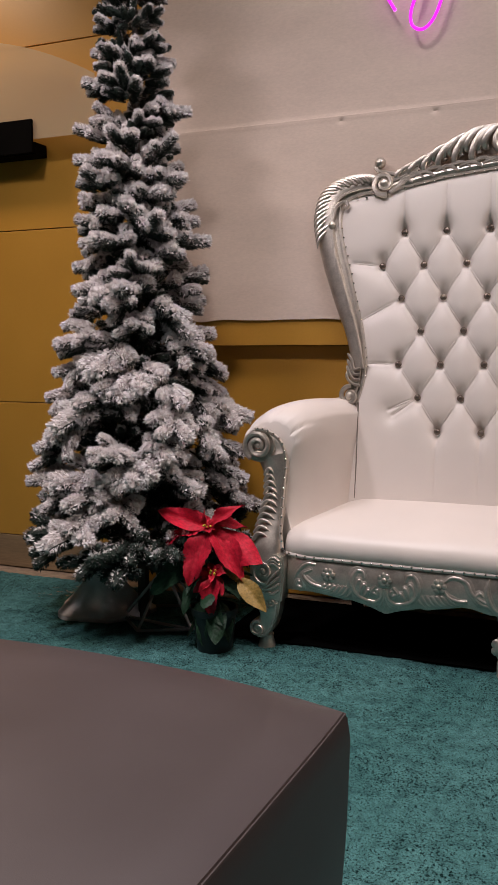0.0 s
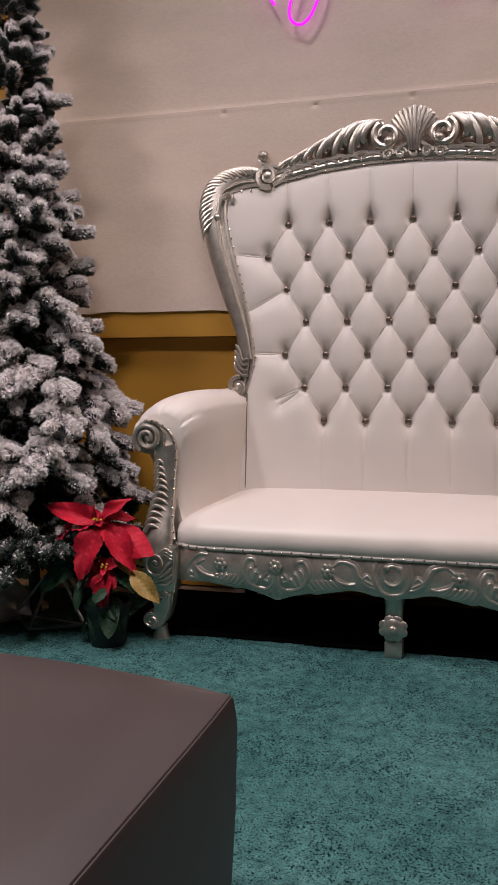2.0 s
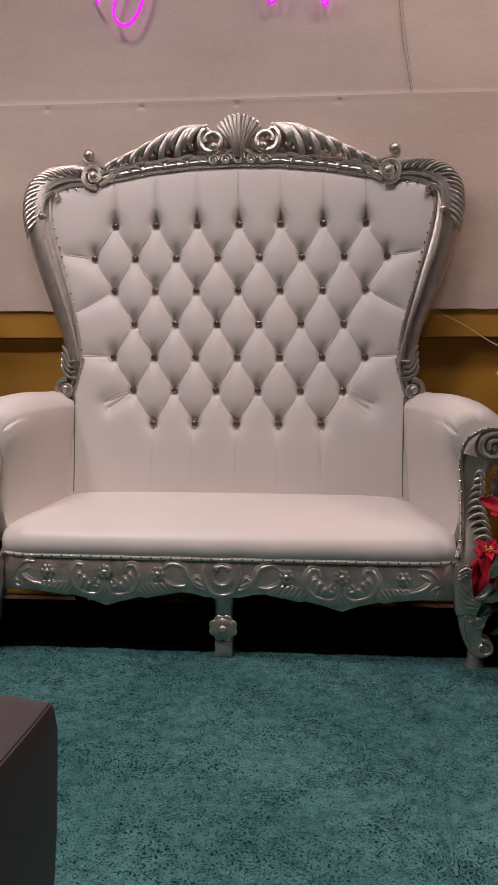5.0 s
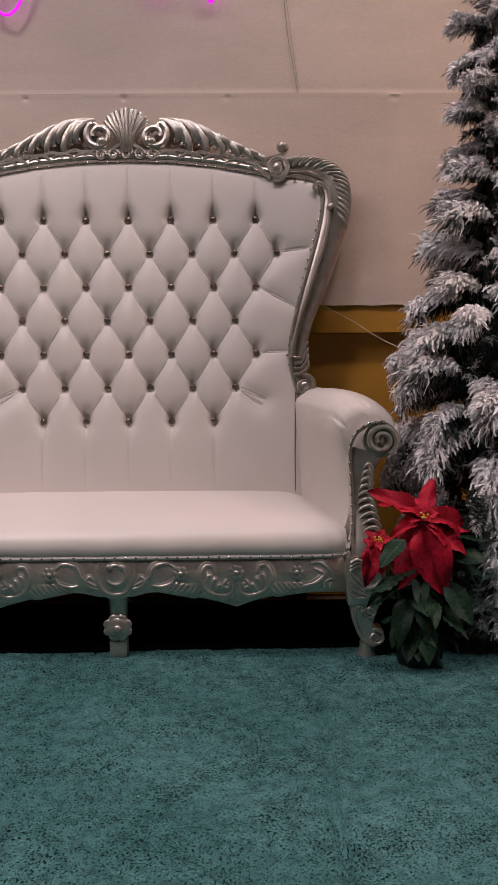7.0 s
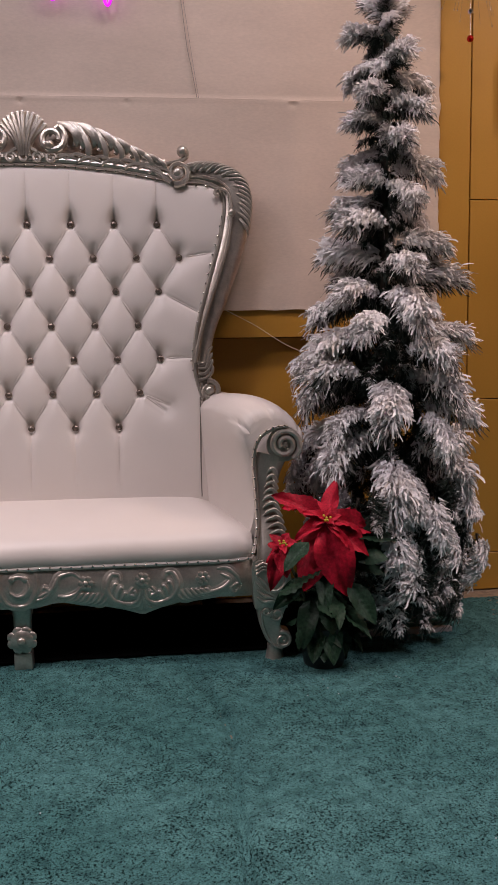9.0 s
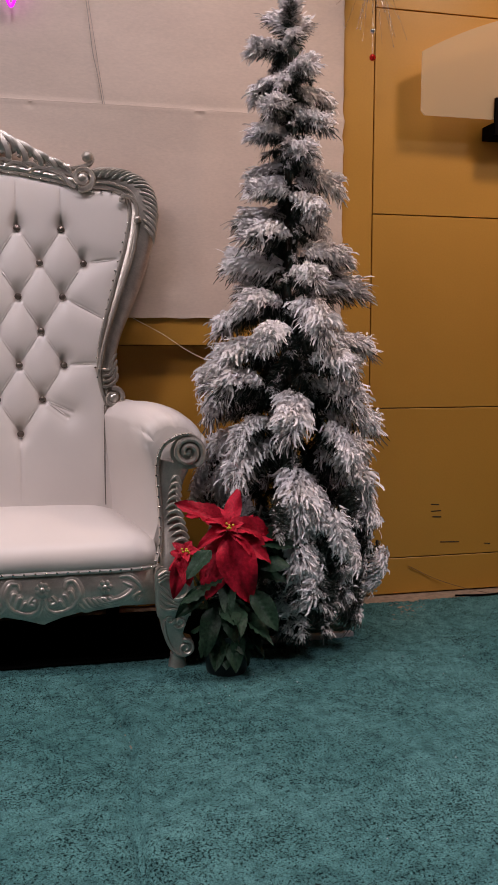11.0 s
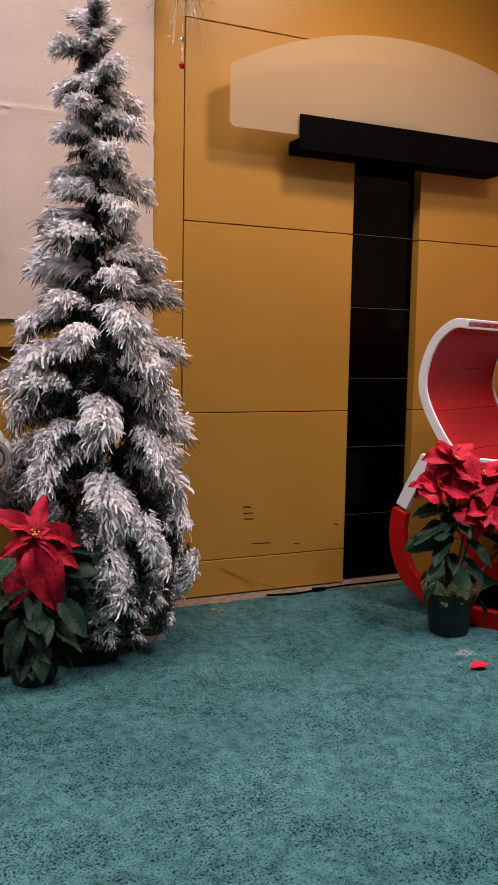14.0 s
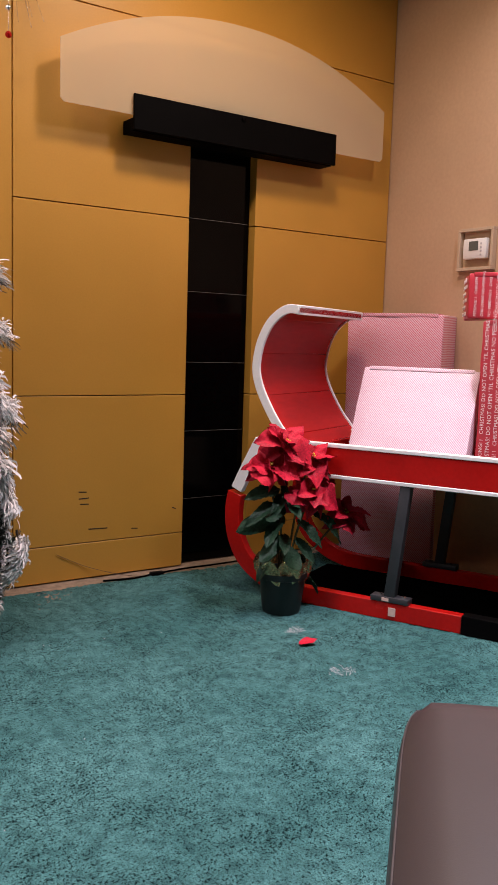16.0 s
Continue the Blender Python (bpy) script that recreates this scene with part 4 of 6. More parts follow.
ottoman(pose(1.474, -2.82, 0, 0, 0, -46), 0.76, 0.76, 0.44, 0.026, 0.05, 0.04)

# ---- flocked trees ----
SNOW = material("white_flocking", (0.86, 0.825, 0.82), 0.95, spread=0.08, scale=20, fine=200, bump=0.3)
# dark grey mixes thin flocking with the shade on undersides
SHADED_FROST = material("thin_flocking", (0.115, 0.115, 0.11), 0.95, spread=0.35, scale=30, fine=200, bump=0.2)
# mid grey for dusted needles, also the tone of shaded strands
DUSTY_SHADE = material("dusty_flocked_needle", (0.52, 0.47, 0.45), 0.95, spread=0.35, scale=30, fine=200, bump=0.2)
NEEDLE = material("dark_green_needles", (0.010, 0.022, 0.014), 0.7, spread=0.4, scale=20, fine=100, bump=0.0)
BARK = material("brown_trunk", (0.05, 0.035, 0.025), 0.9, spread=0.3, scale=20, fine=120, bump=0.5)
GREY_METAL = material("dull_grey_metal", (0.36, 0.34, 0.33), 0.5, metal=0.6, spread=0.15)


def turned(d):
    """A frame whose x axis is d."""
    d = d / np.linalg.norm(d)
    s = np.cross((0, 0, 1.0), d)
    s = s / np.linalg.norm(s) if np.linalg.norm(s) > 1e-6 else np.array((0, 1.0, 0))
    return np.stack([d, s, np.cross(d, s)], 1)


class Tufts:
    """Collects needles as slim cones or bent ribbons, with a material each."""

    def __init__(self):
        self.v, self.f, self.m = [], [], []

    def cone(self, p, d, length, width, mat):
        t = turned(d)
        k = len(self.v)
        for a in (0.0, 2.1, 4.2):
            self.v.append(tuple(p + t[:, 1] * math.cos(a) * width + t[:, 2] * math.sin(a) * width))
        self.v.append(tuple(p + t[:, 0] * length))
        self.f += [(k, k + 1, k + 3), (k + 1, k + 2, k + 3), (k + 2, k, k + 3)]
        self.m += [mat] * 3

    def blade(self, p, d, side, length, width, mat):
        k = len(self.v)
        self.v += [tuple(p - side * width), tuple(p + side * width), tuple(p + d * length)]
        self.f.append((k, k + 1, k + 2))
        self.m.append(mat)

    def ribbon(self, pts, width, side, mat):
        k = len(self.v)
        for i, p in enumerate(pts):
            w = width * (1.0, 1.0, 1.0, 0.75)[i]
            self.v += [tuple(p - side * w), tuple(p + side * w)]
        for i in range(len(pts) - 1):
            a = k + 2 * i
            self.f.append((a, a + 1, a + 3, a + 2))
            self.m.append(mat)

    def rod(self, a, b, r, mat):
        t = turned(b - a)
        k = len(self.v)
        for q, rr in ((a, r), (b, r * 0.6)):
            for n in range(5):
                c = 2 * math.pi * n / 5
                self.v.append(tuple(q + t[:, 1] * math.cos(c) * rr + t[:, 2] * math.sin(c) * rr))
        for n in range(5):
            self.f.append((k + n, k + (n + 1) % 5, k + 5 + (n + 1) % 5, k + 5 + n))
            self.m.append(mat)

    def mesh(self, name):
        return array_mesh(name, self.v, self.f, [SNOW, SHADED_FROST, NEEDLE, BARK, DUSTY_SHADE], False, self.m)


def finger(tufts, rng, base, d, length, fat, dark):
    """A plump shoot: a matted core, bristling all round, white on its upper side and tip."""
    t = turned(d)
    k = len(tufts.v)
    for i in range(6):
        q = 0.22 + 0.82 * i / 5
        r = fat * 0.66 * (0.55, 0.84, 1.0, 1.0, 0.88, 0.52)[i]
        for j in range(7):
            a = 2 * math.pi * j / 7
            rr = r * (0.8 + 0.4 * rng.random())
            tufts.v.append(tuple(base + t[:, 0] * length * q + (t[:, 1] * math.cos(a) + t[:, 2] * math.sin(a)) * rr))
    k_end = len(tufts.v)
    tufts.v.append(tuple(base + t[:, 0] * (length * 1.04 + fat * 0.30)))
    for j in range(7):
        tufts.f.append((k + 35 + j, k + 35 + (j + 1) % 7, k_end))
        tufts.m.append(4 if dark < 0.4 else 2)
    for i in range(5):
        for j in range(7):
            up = (t[:, 1] * math.cos(2 * math.pi * (j + 0.5) / 7) + t[:, 2] * math.sin(2 * math.pi * (j + 0.5) / 7))[2]
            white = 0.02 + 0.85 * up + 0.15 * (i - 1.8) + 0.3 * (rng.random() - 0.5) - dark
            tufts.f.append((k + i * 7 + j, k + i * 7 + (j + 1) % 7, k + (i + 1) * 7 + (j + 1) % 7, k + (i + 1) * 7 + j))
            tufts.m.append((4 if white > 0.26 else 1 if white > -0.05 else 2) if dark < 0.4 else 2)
    n = int((540 if dark < 0.4 else 220) * length / 0.12)
    for _ in range(n):
        s = 0.12 + 0.88 * rng.random() ** 0.85
        tip = rng.random() < 0.16
        if tip:
            s = 1.0
        a = rng.random() * 2 * math.pi
        rad = t[:, 1] * math.cos(a) + t[:, 2] * math.sin(a)
        way = rad * (0.75 if not tip else rng.random() ** 0.6 * 0.9) + t[:, 0] * (0.75 if not tip else 0.8) + rng.normal(size=3) * 0.14
        way /= np.linalg.norm(way)
        ln = fat * (0.30 + 0.26 * rng.random()) * (0.8 if tip else 1.0)
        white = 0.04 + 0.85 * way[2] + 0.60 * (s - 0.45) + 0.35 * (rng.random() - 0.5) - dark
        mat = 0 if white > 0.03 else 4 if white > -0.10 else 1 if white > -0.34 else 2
        side = np.cross(way, rng.normal(size=3))
        side /= np.linalg.norm(side) + 1e-9
        tufts.blade(base + t[:, 0] * length * s + rad * fat * (0.66 * (0.55 + 0.5 * math.sin(math.pi * min(1, s * 0.85))) if not tip else 0.60 * rng.random()), way, side, ln, 0.0036 if mat == 0 else 0.0028, mat)


def stubby_bough(seed, dark):
    rng = np.random.default_rng(seed)
    tufts = Tufts()
    o = np.zeros(3)
    tufts.rod(o, np.array((0.15, 0, 0.0)), 0.004, 3)
    finger(tufts, rng, np.array((0.10, 0, 0)), np.array((1, 0, 0.1)), 0.13 + 0.05 * rng.random(), 0.030 + 0.007 * rng.random(), dark)
    for k in range(6):
        side = 1 if k % 2 else -1
        a = side * radians(30 + 30 * rng.random())
        d = np.array((math.cos(a), math.sin(a), (rng.random() - 0.4) * 1.3))
        finger(tufts, rng, np.array((0.04 + 0.04 * (k // 2) + 0.03 * rng.random(), 0, 0.012 * rng.normal())), d, 0.075 + 0.070 * rng.random(), 0.026 + 0.009 * rng.random(), dark)
    return tufts.mesh("branch")


def droopy_bough(seed, dark, locks=120, snow=True):
    """A drooping bottle brush: locks of stuck strands stand off all round, sag, and carry snow on their upper side and tips."""
    rng = np.random.default_rng(seed)
    tufts = Tufts()
    length = 0.15
    line = lambda s: np.array((length * s, 0.0, 0.030 * s - 0.070 * s * s))
    for k in range(6):
        tufts.rod(line(k / 6), line((k + 1) / 6), 0.005, 3)
    def strand(p0, way, ln, drop, width, mat):
        p1 = p0 + (way + np.array((0, 0, -0.10 * drop))) * ln * 0.42
        p2 = p1 + (way * 0.7 + np.array((0.03, 0, -0.55 * drop)) + rng.normal(size=3) * 0.20) * ln * 0.36
        p3 = p2 + (way * 0.4 + np.array((0.03, 0, -0.95 * drop)) + rng.normal(size=3) * 0.35) * ln * 0.30
        side = np.cross(way, rng.normal(size=3))
        side /= np.linalg.norm(side) + 1e-9
        tufts.ribbon([p0, p1, p2, p3], width, side, mat)

    for k in range(locks):
        s = min(1.0, 0.10 + 1.02 * rng.random() ** 0.8)
        a = rng.random() * 2 * math.pi
        up = math.sin(a)
        rad = np.array((0, math.cos(a), up))
        face = s > 0.92
        way = rad * (0.85 if not face else rng.random() ** 0.5 * 0.9) + np.array((0.22 if not face else 0.60, 0, 0.06)) + rng.normal(size=3) * 0.12
        way /= np.linalg.norm(way)
        ln = (0.036 + 0.016 * rng.random()) * (0.85 + 0.15 * s) * (0.65 if up > 0.3 else 1.0)
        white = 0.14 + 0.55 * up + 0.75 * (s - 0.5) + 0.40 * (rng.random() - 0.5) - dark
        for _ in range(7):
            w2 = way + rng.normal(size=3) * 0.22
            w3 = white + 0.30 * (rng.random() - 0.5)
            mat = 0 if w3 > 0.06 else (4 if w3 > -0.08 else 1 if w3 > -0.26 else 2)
            strand(line(s) + rad * 0.006 + rng.normal(size=3) * 0.005, w2, ln * (0.6 + 0.5 * rng.random()), 0.85, (0.0021 if mat == 0 else 0.0014) * (0.75 + 0.5 * rng.random()), mat)
    # snow matted along the top: short thick strands that lie forward and down the sides
    for _ in range(330 if snow else 0):
        s = 0.22 + 0.84 * rng.random()
        a = math.pi * (0.06 + 0.88 * rng.random())
        p0 = line(min(1, s)) + np.array((0.010 * rng.normal(), math.cos(a) * 0.030, 0.012 + math.sin(a) * 0.020 + 0.003 * rng.normal()))
        way = np.array((0.50 + 0.3 * rng.random(), math.cos(a) * 0.9, 0.10 - 0.3 * abs(math.cos(a)))) + rng.normal(size=3) * 0.22
        strand(p0, way / np.linalg.norm(way), 0.022 + 0.018 * rng.random(), 0.8, 0.0028, 0)
    return tufts.mesh("branch")


def plant_boughs(tree, meshes, count, z0, z1, radii, lean, reach, seed, size, inner=0.0, thin=0.52):
    """Boughs on a spiral round the trunk; their tips reach the outline given by radii (height, radius)."""
    rng = np.random.default_rng(seed)
    zs, rs = [a for a, _ in radii], [b for _, b in radii]
    weights = np.cumsum([interp(z0 + (z1 - z0) * (k + 0.5) / 400, zs, rs) + 0.06 for k in range(400)])
    for k in range(count):
        z = z0 + (z1 - z0) * float(np.searchsorted(weights, weights[-1] * (k + rng.random() * 0.9) / count)) / 400
        a = k * 2.39996 + rng.normal() * 0.25
        r = interp(z, zs, rs) * (1 - inner) * (0.90 + 0.2 * rng.random())
        tilt = interp(z, *lean) + rng.normal() * 12
        sc = size * (0.82 + 0.36 * rng.random()) * (0.75 + 0.25 * min(1, r / 0.3))
        sc = min(sc, max(thin, (r + 0.015) / reach))
        back = min(r, reach * sc * math.cos(radians(tilt)))
        m = Matrix.Translation((math.cos(a) * (r - back), math.sin(a) * (r - back), z - 0.5 * reach * sc * math.sin(radians(tilt))))
        m = m @ Matrix.Rotation(a, 4, "Z") @ Matrix.Rotation(-radians(tilt), 4, "Y") @ Matrix.Rotation(rng.normal() * 0.35, 4, "X") @ Matrix.Scale(sc, 4)
        ob = new("branch", meshes[int(rng.integers(len(meshes)))])
        ob.parent = tree
        ob.matrix_local = m


STUBBY = [stubby_bough(k, 0.0) for k in range(5)]
# dark set: unflocked low fringe, and inner boughs coloured for the shade inside
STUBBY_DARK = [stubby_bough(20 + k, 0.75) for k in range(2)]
DROOPY = [droopy_bough(40 + k, 0.0) for k in range(6)]
# darker sets: less snow low down, plus the shade near the trunk painted in
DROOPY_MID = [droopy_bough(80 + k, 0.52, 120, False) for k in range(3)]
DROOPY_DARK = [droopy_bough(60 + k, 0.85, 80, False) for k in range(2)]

tree_a = thing("christmas_tree", pose(-1.345, -0.42, 0), "slim artificial Christmas tree thickly flocked with white snow", "christmas tree", "flocked trees")
bm = bmesh.new()
sweep(bm, [(0, 0, 0.0), (0, 0, 1.0), (0.01, 0, 2.5)], [0.022, 0.018, 0.006], 8)
part("trunk", bm, BARK, tree_a)
RADII_A = [(0.15, 0.35), (0.30, 0.39), (0.45, 0.395), (0.62, 0.37), (0.80, 0.33), (0.97, 0.29), (1.13, 0.245), (1.44, 0.218), (1.62, 0.186), (1.83, 0.150), (2.0, 0.124), (2.13, 0.106), (2.35, 0.07), (2.48, 0.03)]
plant_boughs(tree_a, STUBBY, 134, 0.36, 2.46, RADII_A, ([0.2, 0.6, 1.0, 1.35, 2.0, 2.4], [-18, -26, -18, 2, 12, 40]), 0.235, 3, 0.94)
plant_boughs(tree_a, STUBBY, 12, 0.5, 2.35, RADII_A, ([0.2, 0.6, 1.2, 2.0, 2.4], [5, 10, 20, 30, 50]), 0.235, 5, 0.88, 0.28)
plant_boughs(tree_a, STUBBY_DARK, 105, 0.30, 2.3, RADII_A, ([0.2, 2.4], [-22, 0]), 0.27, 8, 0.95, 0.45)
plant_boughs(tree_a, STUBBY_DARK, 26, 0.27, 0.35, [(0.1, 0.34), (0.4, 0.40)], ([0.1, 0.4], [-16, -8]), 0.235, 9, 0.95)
# wire stand in the shape of a faceted gem
bm = bmesh.new()
ring = [(-0.05, -0.06, 0.012), (0.08, -0.19, 0.012), (0.25, -0.11, 0.012), (0.27, 0.06, 0.012), (0.12, 0.14, 0.012), (-0.03, 0.08, 0.012)]
hub = (0.10, -0.02, 0.20)
for k in range(6):
    sweep(bm, [ring[k], ring[(k + 1) % 6]], 0.0060, 6)
    sweep(bm, [ring[k], hub], 0.0060, 6)
sweep(bm, [ring[0], ring[2]], 0.0060, 6)
part("wire_stand", bm, GREY_METAL, tree_a, "faceted grey wire stand")

tree_b = thing("christmas_tree", pose(1.155, -0.42, 0), "slim artificial Christmas tree with drooping needles dusted with snow", "christmas tree", "flocked trees")
bm = bmesh.new()
sweep(bm, [(0, 0, 0.02), (-0.01, 0, 1.0), (0.0, 0, 2.04)], [0.024, 0.018, 0.006], 8)
part("trunk", bm, BARK, tree_b)
RADII_B = [(0.10, 0.29), (0.20, 0.30), (0.41, 0.295), (0.54, 0.275), (0.78, 0.27), (0.97, 0.282), (1.06, 0.26), (1.12, 0.215), (1.22, 0.190), (1.34, 0.160), (1.58, 0.130), (1.77, 0.118), (1.93, 0.098), (2.02, 0.06), (2.08, 0.03)]
plant_boughs(tree_b, DROOPY, 60, 0.52, 1.98, RADII_B, ([0.4, 0.7, 0.9, 1.4, 2.0], [-26, -8, 8, 10, 18]), 0.165, 12, 1.16, thin=0.78)
plant_boughs(tree_b, DROOPY, 18, 0.24, 0.56, [(0.1, 0.27), (0.5, 0.31)], ([0.1, 0.5], [-62, -48]), 0.18, 14, 1.0)
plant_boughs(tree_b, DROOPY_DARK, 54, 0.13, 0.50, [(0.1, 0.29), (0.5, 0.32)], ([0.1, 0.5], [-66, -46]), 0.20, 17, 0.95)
plant_boughs(tree_b, DROOPY, 16, 1.38, 1.98, [(1.38, 0.13), (1.6, 0.11), (2.0, 0.07)], ([1.4, 2.0], [0, 25]), 0.2, 19, 0.78)
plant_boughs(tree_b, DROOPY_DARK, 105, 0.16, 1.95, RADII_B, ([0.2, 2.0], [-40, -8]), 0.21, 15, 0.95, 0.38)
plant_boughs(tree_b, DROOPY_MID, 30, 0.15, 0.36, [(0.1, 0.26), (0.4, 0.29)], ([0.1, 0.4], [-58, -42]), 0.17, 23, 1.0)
for k, (a, b) in enumerate(((0.4, 75), (2.5, 70), (4.4, 68), (1.2, 86))):
    ob = new("branch", DROOPY[k])
    ob.parent = tree_b
    ob.matrix_local = Matrix.Translation((0, 0, 1.93 + 0.02 * k)) @ Matrix.Rotation(a, 4, "Z") @ Matrix.Rotation(-radians(b), 4, "Y") @ Matrix.Scale(0.72, 4)
bm = bmesh.new()
box(bm, (-0.19, -0.035, -0.004), (0.23, -0.012, 0.018), 0.002)
box(bm, (-0.012, -0.012, -0.004), (0.012, 0.22, 0.016), 0.002)
box(bm, (-0.19, 0.19, -0.004), (0.23, 0.213, 0.018), 0.002)
part("stand", bm, GREY_METAL, tree_b, "flat grey metal cross stand")

# white cloth bag under the first tree
bm = bmesh.new()
rows = []
for j in range(13):
    t = j / 12
    r = interp(t, [0, 0.06, 0.3, 0.65, 1.0], [0.155, 0.16, 0.11, 0.06, 0.045])
    rows.append([(r * 1.15 * math.cos(a) * (1 + 0.10 * math.sin(3 * a + 1) + 0.05 * math.sin(7 * a + 4 * t)), r * math.sin(a) * (1 + 0.08 * math.sin(5 * a)), 0.20 * t + 0.002)
                 for a in [2 * math.pi * k / 36 for k in range(36)]])
vs = grid_faces(bm, rows, close=True)
bm.faces.new(vs[-1]), bm.faces.new(vs[0][::-1])
bag = part("cloth_bag", bm, material("off_white_thin_cloth", (0.66, 0.62, 0.62), 0.85, spread=0.12, fine=160, bump=0.2))
bag.matrix_world = pose(-1.52, -0.42, -0.002, 0, 0, 10)
tagged(bag, "crumpled off-white cloth bag slumped under the tree", "bag")

# ---- poinsettias ----
def leafy(name, colour, second, rough):
    m = material(name, colour, rough, spread=0.25, scale=18, fine=120, bump=0.25, depth=0.002, second=second, random_tint=0.22)
    return m


BRACT = leafy("red_bract", (0.38, 0.005, 0.018), (0.64, 0.012, 0.042), 0.6)
LEAF = leafy("dark_green_leaf", (0.005, 0.017, 0.009), (0.026, 0.062, 0.034), 0.45)
OLD_LEAF = leafy("yellowing_leaf", (0.22, 0.16, 0.03), (0.42, 0.26, 0.07), 0.5)
STEM = material("green_brown_stem", (0.07, 0.075, 0.03), 0.6, spread=0.3)
POT = material("dark_green_plastic_pot", (0.002, 0.005, 0.005), 0.5, spread=0.15, bump=0.02)
SOIL = material("dark_soil", (0.02, 0.015, 0.011), 0.95, spread=0.5, scale=60, fine=200, bump=0.8, depth=0.01)
FOIL = material("crumpled_gold_foil", (0.55, 0.42, 0.22), 0.25, metal=0.9, spread=0.3, scale=40, fine=90, bump=0.9, depth=0.01)
for m in (BRACT, LEAF):
    m.node_tree.nodes["Principled BSDF"].inputs["Specular IOR Level"].default_value = 0.25 if m is BRACT else 0.16
SEED = plain("yellow_flower_bud", (0.55, 0.42, 0.03), 0.5)


def leaf_mesh(name, mat, curl, fold, wavy, wide, lobed=0.0):
    """A pointed oval leaf along +x, one long, with midrib and side veins."""
    nu, nv = 30, 8
    verts, faces = [], []
    for i in range(nu + 1):
        t = i / nu
        w = wide * (math.sin(math.pi * t ** 0.80) ** 0.85) * (1 + lobed * math.sin(t * 9)) if 0 < t < 1 else 0.004
        for j in range(nv + 1):
            s = -1 + 2 * j / nv
            z = fold * abs(s) * w - curl * t * t + wavy * math.sin(t * 11 + s * 2) * abs(s) * 0.5 + 0.020 * math.sin((t - 0.22 * abs(s)) * 52) * min(1, abs(s) * 2.5) * math.sin(math.pi * t) ** 0.5
            verts.append((t + 0.05 * abs(s) * w, s * w, z - 0.012 * (abs(s) < 0.05)))
    for i in range(nu):
        for j in range(nv):
            k = i * (nv + 1) + j
            faces.append((k, k + 1, k + nv + 2, k + nv + 1))
    return array_mesh(name, verts, faces, [mat])


BRACTS = [leaf_mesh("bract", BRACT, c, f, w, q) for c, f, w, q in ((0.18, 0.40, 0.10, 0.32), (0.34, 0.50, 0.11, 0.30), (0.14, -0.40, 0.09, 0.33), (0.44, 0.45, 0.12, 0.33))]
LEAVES = [leaf_mesh("leaf", LEAF, c, f, w, q, 0.06) for c, f, w, q in ((0.15, 0.3, 0.05, 0.25), (0.30, 0.4, 0.06, 0.22), (0.05, -0.3, 0.05, 0.26))]
OLD = [leaf_mesh("leaf", OLD_LEAF, 0.25, 0.4, 0.06, 0.24)]


def leaf_between(meshes, k, base, tip, parent, face=(0, -1, 0.6), width=1.0):
    base, tip = Vector(base), Vector(tip)
    d = tip - base
    x = d.normalized()
    z = Vector(face) - x * x.dot(Vector(face))
    z = z.normalized() if z.length > 1e-3 else x.orthogonal().normalized()
    y = z.cross(x)
    me = meshes[k % len(meshes)]
    ob = new(me.name.split(".")[0], me)
    ob.parent = parent
    s = d.length
    ob.matrix_local = Matrix(((x.x * s, y.x * s * width, z.x * s, base.x), (x.y * s, y.y * s * width, z.y * s, base.y), (x.z * s, y.z * s * width, z.z * s, base.z), (0, 0, 0, 1)))
    return ob


